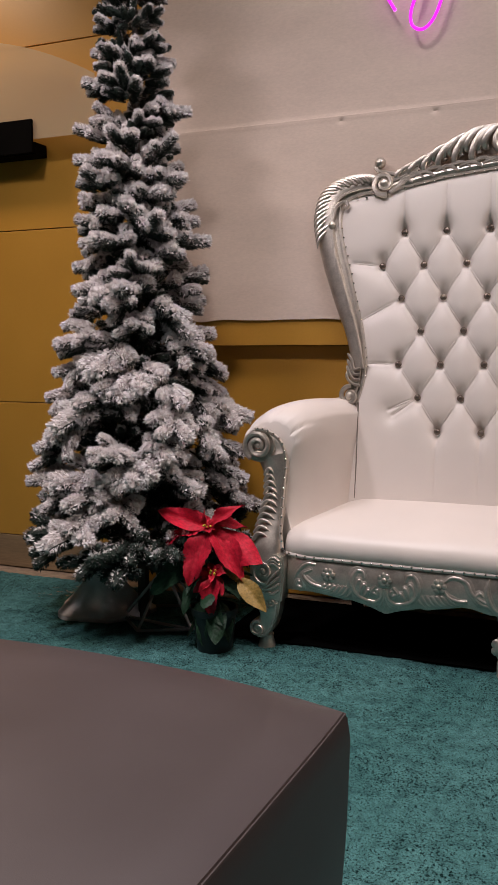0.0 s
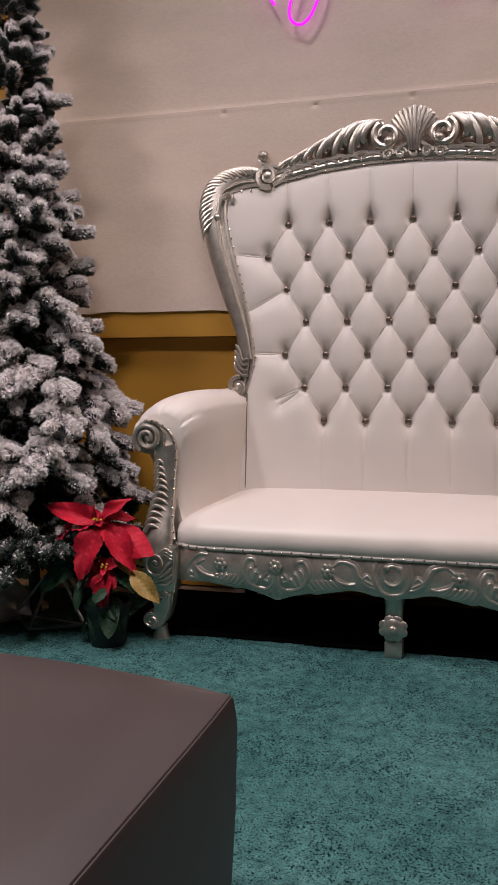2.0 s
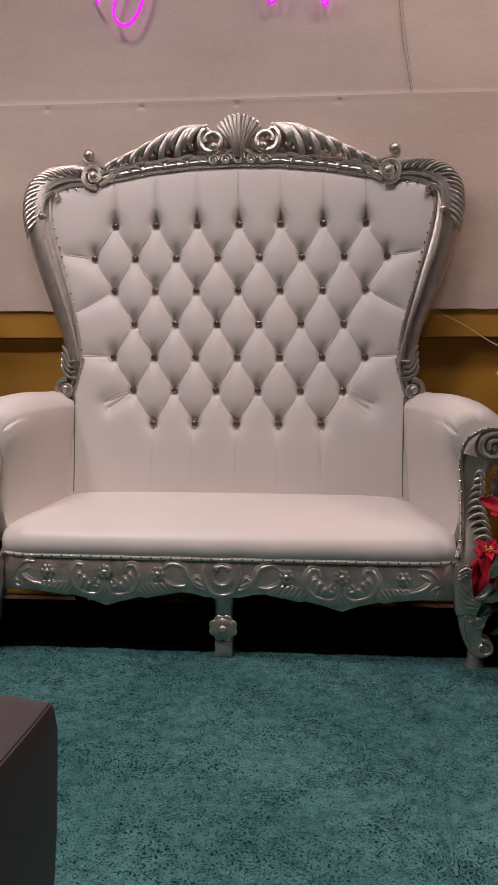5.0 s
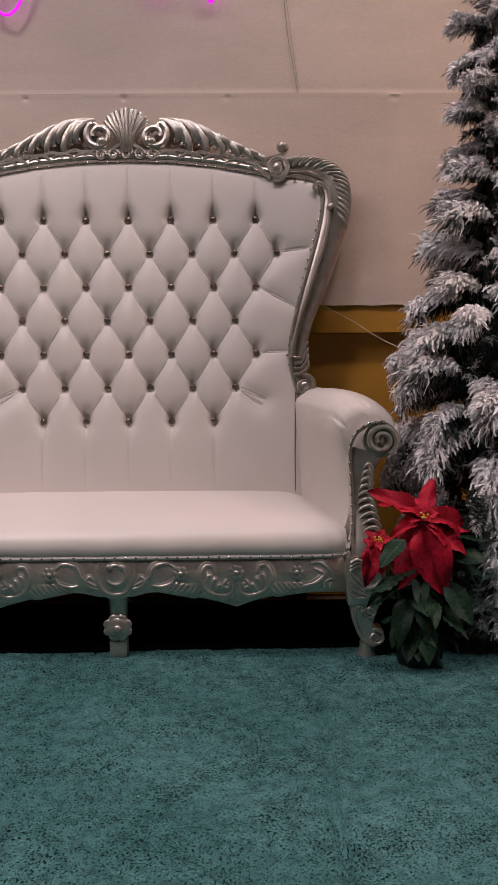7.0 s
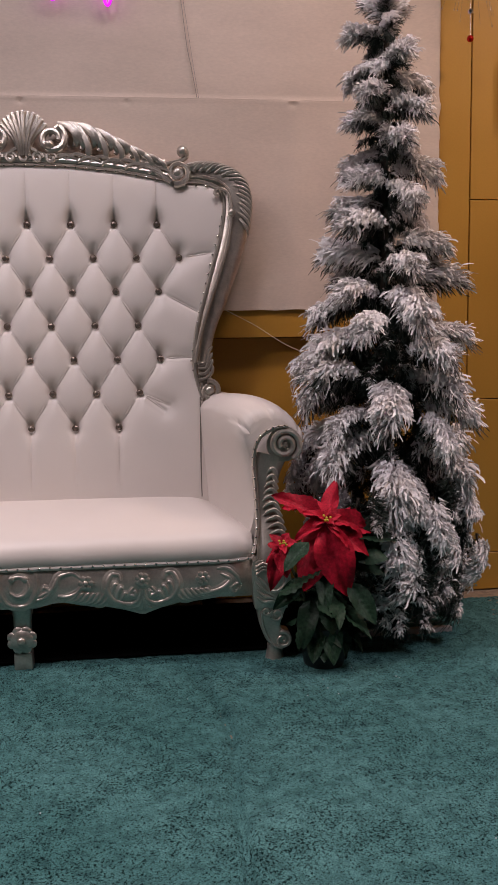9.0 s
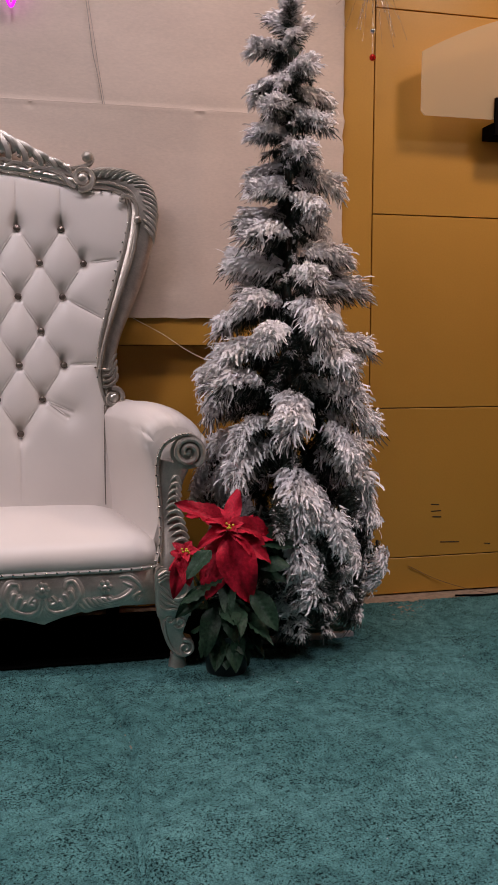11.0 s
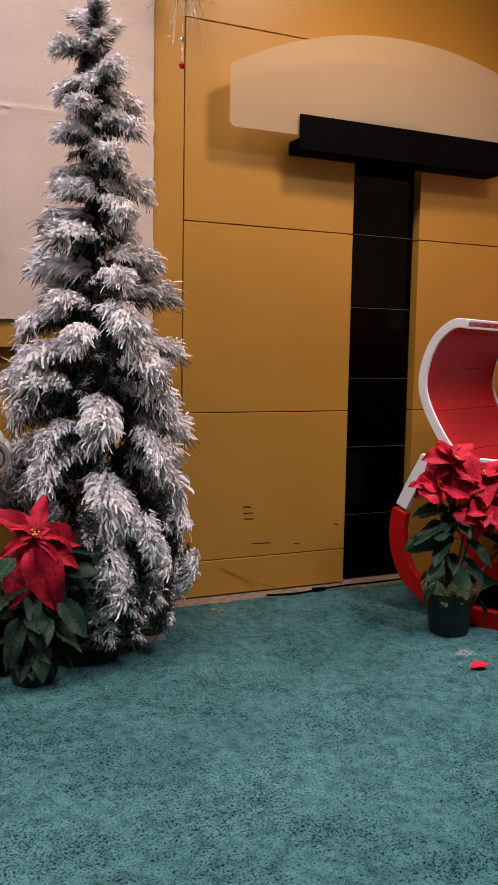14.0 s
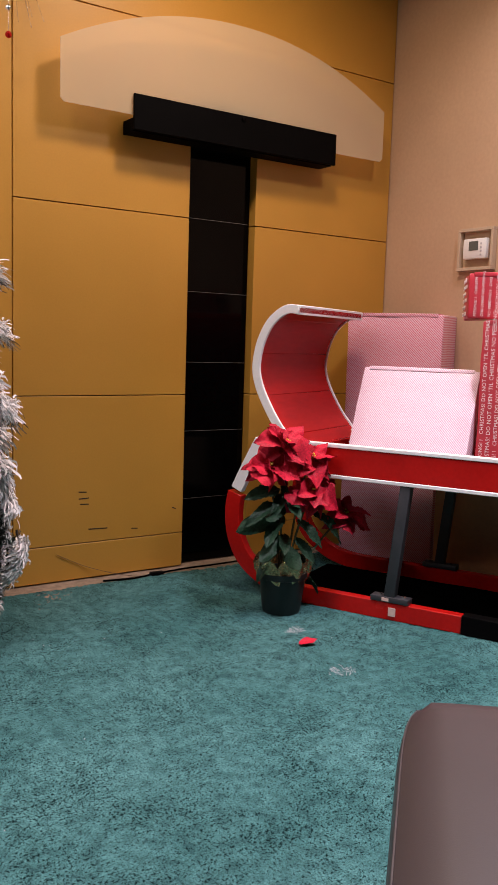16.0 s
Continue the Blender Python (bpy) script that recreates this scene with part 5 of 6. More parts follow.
def poinsettia(m, label, pot_r, pot_h, heads, leaves, old=(), scatter=0, seed=0, spread=0.16, top=0.4, foil=False, full=0, grow=1.0, hang=0, slim=1.0, wide=1.0):
    rng = random.Random(seed)
    ob = thing("poinsettia", m, label, "potted plant", "poinsettias")
    bm = bmesh.new()
    lathe(bm, [(pot_r * 0.76, 0.0), (pot_r * 0.80, 0.01), (pot_r * 0.96, pot_h * 0.84), (pot_r * 1.05, pot_h * 0.86), (pot_r * 1.06, pot_h), (pot_r * 0.98, pot_h), (pot_r * 0.93, pot_h - 0.02)], n=28)
    part("pot", bm, POT, ob, "dark green plastic pot")
    bm = bmesh.new()
    lathe(bm, [(pot_r * 0.95, pot_h - 0.025), (pot_r * 0.5, pot_h - 0.012), (0.0, pot_h - 0.01)], n=20)
    part("soil", bm, SOIL, ob)
    if foil:
        bm = bmesh.new()
        rows = [[((pot_r * (0.9 + 0.25 * t) + 0.012 * math.sin(a * 9 + t * 3)) * math.cos(a), (pot_r * (0.9 + 0.25 * t) + 0.012 * math.sin(a * 7)) * math.sin(a), pot_h - 0.03 + 0.07 * t + 0.012 * math.sin(a * 11)) for a in [2 * math.pi * k / 60 for k in range(60)]] for t in (0, 0.35, 0.7, 1.0)]
        grid_faces(bm, rows, close=True)
        part("foil_collar", bm, FOIL, ob, "crumpled gold foil")
    for h, (centre, tips) in enumerate(heads):
        c = Vector(centre)
        bm = bmesh.new()
        root = Vector((c.x * 0.15, c.y * 0.15, pot_h - 0.03))
        bow = root.lerp(c, 0.5) + Vector((rng.uniform(-0.02, 0.02), rng.uniform(-0.02, 0.02), 0.0))
        sweep(bm, smooth_path([root, bow, c], 5), 0.0045, 6)
        part("stem", bm, STEM, ob)
        for k, tip in enumerate(tips):
            a = (Vector(tip) - c) * grow
            tip = c + a
            leaf_between(BRACTS, k + h, c + a * 0.04, tip, ob, (0.5 * rng.uniform(-1, 1), -0.8, 0.75 + 0.4 * rng.uniform(-1, 1)), (0.80 + 0.25 * rng.random()) * (wide + 0.1 if tip.z > c.z - 0.06 else 0.86))
        for k in range(5):
            a = 2 * math.pi * k / 5 + h
            leaf_between(BRACTS, k, c, c + Vector((math.cos(a) * 0.045, -0.012 + math.sin(a) * 0.03, 0.02 + 0.02 * math.sin(a))), ob, (0, -0.7, 0.8), 1.0)
        for k in range(full):
            a, q = 2.4 * k + h * 1.3, rng.uniform(0.085, 0.135)
            leaf_between(BRACTS, k + 1, c + Vector((0, 0, 0.006)), c + Vector((math.cos(a) * q, -0.03 + 0.6 * q * math.sin(a), rng.uniform(-0.075, 0.05))), ob, (rng.uniform(-0.7, 0.7), -0.8, 0.7), rng.uniform(1.0, 1.35))
        bm = bmesh.new()
        for k in range(6):
            ball(bm, c + Vector((rng.uniform(-0.012, 0.012), -0.02 + rng.uniform(-0.006, 0.006), 0.010 + rng.uniform(-0.006, 0.010))), 0.0042, level=1)
        part("flower_bud", bm, SEED, ob, "cluster of small yellow buds")
    for k, (a, b) in enumerate(leaves):
        leaf_between(LEAVES, k, a, b, ob, (0.6 * rng.uniform(-1, 1), -0.8, 0.8 + 0.5 * rng.uniform(-1, 1)), slim)
    for k, (a, b) in enumerate(old):
        leaf_between(OLD, 0, a, b, ob, (0, -0.8, 0.8))
    for k in range(hang):
        a = -math.pi * (0.08 + 0.84 * (k + rng.random()) / hang)
        z = pot_h + rng.uniform(0.02, 0.10)
        q = pot_r * rng.uniform(1.25, 1.75)
        leaf_between(LEAVES, k, (0.03 * math.cos(a), 0.03 * math.sin(a), z), (q * math.cos(a), q * math.sin(a), rng.uniform(0.035, pot_h * 0.85)), ob, (math.cos(a), math.sin(a), 0.5), 0.9)
    for k in range(scatter):
        a = rng.uniform(0, 2 * math.pi)
        z = rng.uniform(pot_h + 0.03, top)
        r0, r1 = 0.02, spread * rng.uniform(0.65, 1.05)
        leaf_between(LEAVES, k, (r0 * math.cos(a), r0 * math.sin(a), z), (r1 * math.cos(a), r1 * math.sin(a), z - rng.uniform(0.02, 0.09)), ob, (0.5 * rng.uniform(-1, 1), 0, 1), slim)
    return ob


poinsettia(pose(-0.955, -0.64, 0), "poinsettia with drooping red bracts in a dark pot beside the tree", 0.075, 0.145,
           [((-0.005, -0.02, 0.410), [(-0.185, -0.05, 0.470), (-0.175, -0.04, 0.385), (-0.10, 0.04, 0.465), (0.080, -0.03, 0.505), (0.055, 0.02, 0.475), (0.140, -0.07, 0.285), (0.185, -0.04, 0.325), (0.10, 0.04, 0.44), (-0.055, -0.11, 0.245), (-0.02, -0.06, 0.465)]),
            ((0.025, -0.050, 0.270), [(0.020, -0.11, 0.150), (0.060, -0.08, 0.21), (-0.085, -0.05, 0.25), (-0.045, -0.08, 0.21)])],
           [((-0.09, -0.03, 0.285), (-0.215, -0.07, 0.185)), ((-0.06, -0.02, 0.22), (-0.085, -0.09, 0.145)), ((0.03, -0.05, 0.17), (0.055, -0.12, 0.060)), ((0.01, -0.04, 0.17), (0.065, -0.10, 0.12)), ((-0.03, 0.02, 0.33), (-0.12, 0.05, 0.33)), ((-0.10, -0.02, 0.30), (-0.235, -0.03, 0.265))],
           [((0.10, -0.03, 0.255), (0.205, -0.06, 0.175)), ((0.03, 0.0, 0.28), (0.10, 0.02, 0.24))], 12, 4, 0.13, 0.32, hang=3, wide=0.62)
poinsettia(pose(0.895, -0.655, 0), "bushy poinsettia with red bracts and dark leaves beside the settee", 0.08, 0.13,
           [((0.000, -0.03, 0.455), [(-0.150, 0.0, 0.545), (-0.115, 0.03, 0.515), (0.045, 0.02, 0.575), (0.165, -0.05, 0.445), (0.125, -0.09, 0.365), (0.045, -0.11, 0.240), (-0.080, -0.10, 0.262), (-0.035, 0.03, 0.535), (0.06, -0.08, 0.40), (-0.10, -0.06, 0.42), (0.085, 0.0, 0.495), (-0.06, -0.05, 0.50)]),
            ((-0.135, -0.03, 0.385), [(-0.175, -0.08, 0.265), (-0.185, -0.02, 0.33), (-0.16, 0.0, 0.41), (-0.13, -0.08, 0.30)])],
           [((-0.06, -0.07, 0.40), (-0.145, -0.11, 0.335)), ((0.06, -0.02, 0.41), (0.220, -0.06, 0.42)), ((0.06, -0.03, 0.37), (0.18, -0.09, 0.345)), ((0.05, 0.0, 0.33), (0.245, -0.03, 0.30)),
            ((-0.08, -0.05, 0.28), (-0.165, -0.10, 0.215)), ((0.0, -0.06, 0.25), (0.0, -0.14, 0.135)), ((0.07, -0.04, 0.26), (0.14, -0.11, 0.155)), ((-0.05, -0.05, 0.22), (-0.09, -0.13, 0.105)), ((0.05, -0.02, 0.42), (0.16, 0.03, 0.45)), ((0.08, -0.02, 0.36), (0.225, 0.0, 0.36))],
           [], 16, 9, 0.18, 0.34, full=1, hang=14, wide=0.66)
poinsettia(pose(2.375, -0.735, 0), "tall poinsettia with many red bracts in a dark green pot", 0.09, 0.155,
           [((-0.03, -0.02, 0.63), [(-0.10, -0.04, 0.70), (-0.03, 0.04, 0.715), (0.05, -0.03, 0.70), (-0.12, -0.06, 0.60), (0.04, -0.09, 0.585), (-0.05, -0.09, 0.575)]),
            ((-0.10, -0.02, 0.555), [(-0.19, -0.04, 0.52), (-0.17, -0.04, 0.585), (-0.11, -0.09, 0.495), (-0.18, 0.03, 0.55), (-0.05, -0.09, 0.53)]),
            ((0.085, -0.03, 0.575), [(0.14, -0.06, 0.635), (0.165, -0.03, 0.565), (0.15, -0.09, 0.495), (0.06, -0.10, 0.49), (0.03, -0.07, 0.56), (0.09, 0.03, 0.645), (0.18, 0.02, 0.60)]),
            ((0.08, -0.05, 0.455), [(0.13, -0.10, 0.37), (0.04, -0.10, 0.36), (0.15, -0.07, 0.43), (-0.06, -0.09, 0.46)]),
            ((0.265, -0.02, 0.35), [(0.31, -0.05, 0.275), (0.36, -0.02, 0.315), (0.27, -0.05, 0.42), (0.33, 0.02, 0.39), (0.21, -0.05, 0.30), (0.23, -0.04, 0.39)])],
           [((-0.05, -0.03, 0.47), (-0.21, -0.06, 0.46)), ((-0.05, -0.03, 0.41), (-0.21, -0.07, 0.385)), ((-0.05, -0.02, 0.37), (-0.24, -0.05, 0.335)), ((0.03, -0.04, 0.35), (0.10, -0.12, 0.26)), ((0.10, -0.04, 0.37), (0.235, -0.10, 0.275)),
            ((-0.03, -0.03, 0.30), (-0.16, -0.08, 0.225)), ((0.03, -0.03, 0.28), (0.07, -0.11, 0.20)), ((0.06, -0.02, 0.44), (0.21, -0.03, 0.43)), ((-0.02, -0.02, 0.50), (-0.05, -0.10, 0.42))],
           [], 12, 17, 0.19, 0.46, foil=True, full=11, slim=0.75)

# ---- wall lamps with frosted glass fans ----
def frosted():
    m = bpy.data.materials.new("frosted_glass")
    m.use_nodes = True
    nt = m.node_tree
    n, link = nt.nodes, nt.links.new
    n.remove(n["Principled BSDF"])
    out = n["Material Output"]
    dif, tra, gls, clear = n.new("ShaderNodeBsdfDiffuse"), n.new("ShaderNodeBsdfTranslucent"), n.new("ShaderNodeBsdfGlossy"), n.new("ShaderNodeBsdfTransparent")
    dif.inputs[0].default_value = (0.74, 0.66, 0.48, 1)
    tra.inputs[0].default_value = (0.92, 0.82, 0.68, 1)
    gls.inputs["Roughness"].default_value = 0.35
    a, b, c = n.new("ShaderNodeMixShader"), n.new("ShaderNodeMixShader"), n.new("ShaderNodeMixShader")
    a.inputs[0].default_value, b.inputs[0].default_value, c.inputs[0].default_value = 0.5, 0.02, 0.46
    link(dif.outputs[0], a.inputs[1]), link(tra.outputs[0], a.inputs[2])
    link(a.outputs[0], b.inputs[1]), link(gls.outputs[0], b.inputs[2])
    link(b.outputs[0], c.inputs[1]), link(clear.outputs[0], c.inputs[2])
    link(c.outputs[0], out.inputs[0])
    return m


FROSTED = frosted()


def wall_lamp(x):
    ob = thing("wall_lamp", pose(x, 0, 0), "wall lamp with a frosted glass fan on a black bar", "wall lamp", "frosted wall lamps")
    part("front_bar", boxed((-0.505, -0.114, 1.800), (0.505, -0.100, 1.935), 0.002), BLACK_METAL, ob, "black front bar", smooth=False)
    part("housing", boxed((-0.500, -0.090, 1.798), (0.500, -0.001, 1.850), 0.003), BLACK_METAL, ob, "black lamp housing", smooth=False)
    bm = bmesh.new()
    outline = [(-0.785, 1.858), (-0.80, 1.873), (-0.80, 2.085)]
    outline += [(q, 2.085 + 0.208 * (1 - (abs(q) / 0.80) ** 2.1)) for q in np.linspace(-0.80, 0.80, 41)[1:-1]]
    outline += [(0.80, 2.085), (0.80, 1.873), (0.785, 1.858)]
    fr, bk = [bm.verts.new((a, -0.0985, z)) for a, z in outline], [bm.verts.new((a, -0.0915, z)) for a, z in outline]
    bm.faces.new(fr), bm.faces.new(bk[::-1])
    for k in range(len(outline)):
        bm.faces.new((fr[k], bk[k], bk[(k + 1) % len(outline)], fr[(k + 1) % len(outline)]))
    bmesh.ops.recalc_face_normals(bm, faces=bm.faces)
    part("glass_fan", bm, FROSTED, ob, "frosted glass fan", smooth=False)
    bm = bmesh.new()
    lathe(bm, [(0.010, 0), (0.010, 0.006), (0.004, 0.009), (0, 0.009)], n=12)
    bmesh.ops.rotate(bm, verts=bm.verts, matrix=Matrix.Rotation(radians(90), 3, "X"))
    bmesh.ops.translate(bm, verts=bm.verts, vec=(0.0, -0.114, 1.92))
    part("cap_screw", bm, BLACK_METAL, ob)
    return ob


wall_lamp(2.550), wall_lamp(-2.508)

# ---- neon sign, of which the loops hang into view ----
NEON = plain("magenta_neon", (0.86, 0.012, 1.0), 0.4, emit=1.15)
neon = thing("neon_sign", pose(0, 0, 0), "glowing magenta neon script on the cloth", "neon sign")
for pts in ([(-0.60, 2.34), (-0.545, 2.23), (-0.515, 2.178), (-0.506, 2.163)],
            [(-0.395, 2.34), (-0.430, 2.22), (-0.452, 2.150), (-0.445, 2.105), (-0.412, 2.088), (-0.378, 2.112), (-0.352, 2.165), (-0.335, 2.23), (-0.315, 2.34)],
            [(0.06, 2.34), (0.075, 2.21), (0.098, 2.146), (0.125, 2.20), (0.14, 2.34)], [(0.25, 2.34), (0.262, 2.20), (0.283, 2.133), (0.305, 2.20), (0.32, 2.34)]):
    bm = bmesh.new()
    sweep(bm, [(a, -0.055, z) for a, z in smooth_path(pts, 6)], 0.0055, 8)
    part("tube", bm, NEON, neon)
    bm = bmesh.new()
    sweep(bm, [(pts[0][0], -0.055, pts[0][1]), (pts[0][0], -0.012, pts[0][1])], 0.004, 6)
    part("bracket", bm, plain("clear_acrylic_grey", (0.5, 0.5, 0.52), 0.2), neon)
bm = bmesh.new()
sweep(bm, [(a, -0.0215, z) for a, z in smooth_path([(0.50, 2.40), (0.534, 2.174), (0.552, 2.02), (0.566, 1.95), (0.584, 1.845)], 6)], 0.0011, 6)
sweep(bm, [(a + 0.008, -0.0215, z) for a, z in smooth_path([(0.50, 2.40), (0.534, 2.174), (0.556, 2.02), (0.566, 1.95), (0.582, 1.845)], 6)], 0.0007, 6)
part("cord", bm, material("clear_grey_cord", (0.30, 0.26, 0.24), 0.4), neon, "thin clear cord")

# ---- thermostat in its guard ----
thermo = thing("thermostat", pose(3.5, -0.590, 1.430, 0, 0, 0), "white wall thermostat inside a clear plastic guard", "thermostat")
GUARD = material("tinted_clear_plastic", (0.52, 0.40, 0.28), 0.2, spread=0.06, bump=0.0)
bm = bmesh.new()
for lo, hi in (((-0.028, -0.100, -0.092), (-0.001, 0.100, -0.078)), ((-0.028, -0.100, 0.078), (-0.001, 0.100, 0.092)), ((-0.028, -0.100, -0.078), (-0.001, -0.086, 0.078)), ((-0.028, 0.086, -0.078), (-0.001, 0.100, 0.078))):
    box(bm, lo, hi, 0.002)
part("guard", bm, GUARD, thermo, "clear plastic guard", smooth=False)
part("body", boxed((-0.030, -0.066, -0.042), (-0.001, 0.066, 0.046), 0.006), plain("white_plastic", (0.78, 0.77, 0.74), 0.4), thermo, "white plastic case")
part("display", boxed((-0.0325, -0.022, -0.006), (-0.029, 0.030, 0.034), 0.001), plain("grey_display", (0.10, 0.11, 0.10), 0.2), thermo, "dark grey display", smooth=False)
for k in range(4):
    part("key", boxed((-0.0325, -0.05 + 0.006, -0.03 + 0.016 * k), (-0.029, -0.034, -0.022 + 0.016 * k), 0.001), plain("grey_key", (0.5, 0.5, 0.5), 0.5), thermo, smooth=False)

# ---- hanging tinsel spray ----
spray = thing("tinsel_spray", pose(1.552, -0.10, 0), "silver tinsel spray with a red and a silver bauble", "hanging ornament")
TINSEL = plain("silver_tinsel", (0.75, 0.70, 0.62), 0.25, 0.9)
rng = random.Random(6)
bm = bmesh.new()
for k in range(44):
    a, r = rng.uniform(0, 6.28), rng.uniform(0.03, 0.15)
    z1 = rng.uniform(2.10, 2.30)
    pts = smooth_path([(0, 0, 2.42), (r * 0.4 * math.cos(a), 0.3 * r * math.sin(a), 2.30), (r * math.cos(a), min(0.07, 0.5 * r * math.sin(a)), z1)], 5)
    sweep(bm, pts, 0.0006, 4)
    for q in pts[4::2]:
        ball(bm, q, rng.uniform(0.0015, 0.0035), level=0)
sweep(bm, [(0, 0, CEILING), (0, 0, 2.42)], 0.001, 5)
sweep(bm, [(0.0, 0, 2.42), (0.002, 0, 2.06)], 0.0008, 4)
tagged(part("strand", bm, TINSEL, spray, "glittering silver strands", False), kind="stuff")
part("bauble", ball(bmesh.new(), (0.001, 0, 2.138), 0.011, level=3), plain("silver_bauble", (0.8, 0.78, 0.75), 0.1, 1.0), spray, "small silver bauble")
part("bauble", ball(bmesh.new(), (0.002, 0, 2.047), 0.012, level=3), plain("red_bauble", (0.55, 0.01, 0.008), 0.12, 0.6), spray, "small red bauble")

# ---- small things on floor and wall ----
bm = bmesh.new()
sweep(bm, smooth_path([(0.655, -0.024, 1.115), (0.70, -0.03, 1.09), (0.78, -0.06, 1.045), (0.86, -0.14, 0.985), (0.92, -0.22, 0.95)], 6), 0.0012, 5)
thread = part("loose_thread", bm, plain("pale_thread", (0.7, 0.6, 0.42), 0.7))
tagged(thread, "pale loose thread hanging from the cloth to the tree", "thread")
bm = bmesh.new()
sweep(bm, smooth_path([(1.95, -0.085, 0.004), (2.08, -0.105, 0.005), (2.20, -0.088, 0.006), (2.34, -0.070, 0.005), (2.50, -0.075, 0.006), (2.66, -0.065, 0.005)], 6), 0.0045, 6)
box(bm, (2.16, -0.106, 0.0), (2.22, -0.084, 0.016), 0.003)
tagged(part("floor_cable", bm, BLACK_METAL), "thin black cable lying along the carpet edge", "cable")
bm = bmesh.new()
sweep(bm, smooth_path([(1.78, -0.004, 0.115), (1.90, -0.006, 0.055), (2.02, -0.03, 0.015), (2.10, -0.085, 0.004)], 6), 0.0012, 5)
tagged(part("thin_wire", bm, plain("brown_wire", (0.10, 0.06, 0.03), 0.6)), "thin brown wire leaning on the panel", "wire")
SCUFF = plain("dark_scuff", (0.035, 0.02, 0.008), 0.8)
for x, z, w, tilt in ((1.893, 0.363, 0.036, 4), (1.898, 0.336, 0.044, -2), (1.901, 0.312, 0.040, 3), (1.962, 0.205, 0.085, 2), (2.32, 0.262, 0.02, 20), (2.13, 0.190, 0.03, 5)):
    bm = boxed((-w / 2, -0.0012, -0.0022), (w / 2, 0.0004, 0.0022), 0.0006, pose(x, 0, z, 0, tilt, 0), segments=1)
    part("scuff", bm, SCUFF, wall_north, "dark scuff mark", smooth=False)
petal = leaf_between([leaf_mesh("fallen_petal", BRACT, -0.10, 0.25, 0.05, 0.34)], 0, (2.20, -1.075, 0.008), (2.265, -1.092, 0.012), None, (0.1, -0.1, 1))
tagged(petal, "single red petal fallen on the carpet", "petal")
FLUFF = plain("white_lint", (0.50, 0.52, 0.54), 0.95)
for (x, y), r, label in (((2.262, -0.965), 0.035, "tuft of white flocking on the carpet"), ((2.17, -1.335), 0.045, "ring of white lint on the carpet")):
    bm = bmesh.new()
    rng = random.Random(int(x * 1000))
    for k in range(46):
        a = rng.uniform(0, 6.28)
        q = Vector((x + r * math.cos(a) * rng.uniform(0.4, 1), y + 0.7 * r * math.sin(a) * rng.uniform(0.4, 1), 0.003 + rng.uniform(0, 0.006)))
        d = Vector((rng.uniform(-1, 1), rng.uniform(-1, 1), rng.uniform(0, 0.8))) * 0.014
        sweep(bm, [q, q + d * 0.5 + Vector((0, 0, 0.003)), q + d], 0.0006, 4)
    tagged(part("lint", bm, FLUFF), label, "lint")
bm = bmesh.new()
rng = random.Random(31)
for k in range(34):
    if rng.random() < 0.5:
        x, y = rng.uniform(0.75, 1.75), rng.uniform(-0.95, -0.55)
    else:
        x, y = rng.uniform(-1.9, 2.6), rng.uniform(-1.9, -0.7)
    ball(bm, (x, y, 0.003), rng.uniform(0.0008, 0.0018), level=0)
tagged(part("flocking_crumbs", bm, FLUFF), "scattered white crumbs of flocking on the carpet", "crumbs", "", "stuff")

# ---- the sleigh ----
sleigh = thing("sleigh", pose(2.497, -0.703, 0, 0, 0, -63.9), "red wooden display sleigh with white edges, full of presents", "sleigh")
WIDE = 0.62
STRUT = material("dark_grey_steel", (0.030, 0.030, 0.034), 0.45, spread=0.2, scale=12, fine=80, bump=0.05)


def board(path, thick, w0, w1, mat, name, parent, label="", close=False):
    """A board whose edge follows path (a, z), thick across it, from w0 to w1."""
    pts = [np.array(p) for p in path]
    rows = []
    for i, p in enumerate(pts):
        a, b = pts[max(i - 1, 0)], pts[min(i + 1, len(pts) - 1)]
        d = (b - a) / np.hypot(*(b - a))
        nrm = np.array([-d[1], d[0]]) * thick / 2
        lo, hi = p - nrm, p + nrm
        rows.append([(lo[0], w0, lo[1]), (lo[0], w1, lo[1]), (hi[0], w1, hi[1]), (hi[0], w0, hi[1])])
    bm = bmesh.new()
    vs = grid_faces(bm, rows, close=True)
    bm.faces.new(vs[0][::-1]), bm.faces.new(vs[-1])
    bmesh.ops.recalc_face_normals(bm, faces=bm.faces)
    bmesh.ops.bevel(bm, geom=[e for e in bm.edges if e.calc_face_angle(0) > 1.0], offset=0.002, segments=1, affect="EDGES")
    return part(name, bm, mat, parent, label)


CURL = smooth_path([(-0.06, 1.118), (-0.105, 1.121), (-0.150, 1.098), (-0.190, 1.055), (-0.222, 0.985), (-0.236, 0.90), (-0.222, 0.83), (-0.185, 0.755), (-0.138, 0.683), (-0.09, 0.625), (-0.05, 0.56)], 5)
n = len(CURL)
for i, (k0, k1) in enumerate(((0, 11), (11, 22), (22, 33), (33, 44), (44, n - 1))):
    seg = CURL[k0:k1 + 1]
    board(seg, 0.022, 0.012, WIDE - 0.012, RED_PAINT, "back_board", sleigh, "red painted curved back board")
board(CURL[0:3], 0.036, 0.012, WIDE - 0.012, WHITE_PAINT, "top_edge", sleigh, "white painted top edge")
for w in (0.0, WIDE - 0.012):
    board(CURL, 0.034, w, w + 0.012, WHITE_PAINT, "back_edge", sleigh, "white painted curved edge")
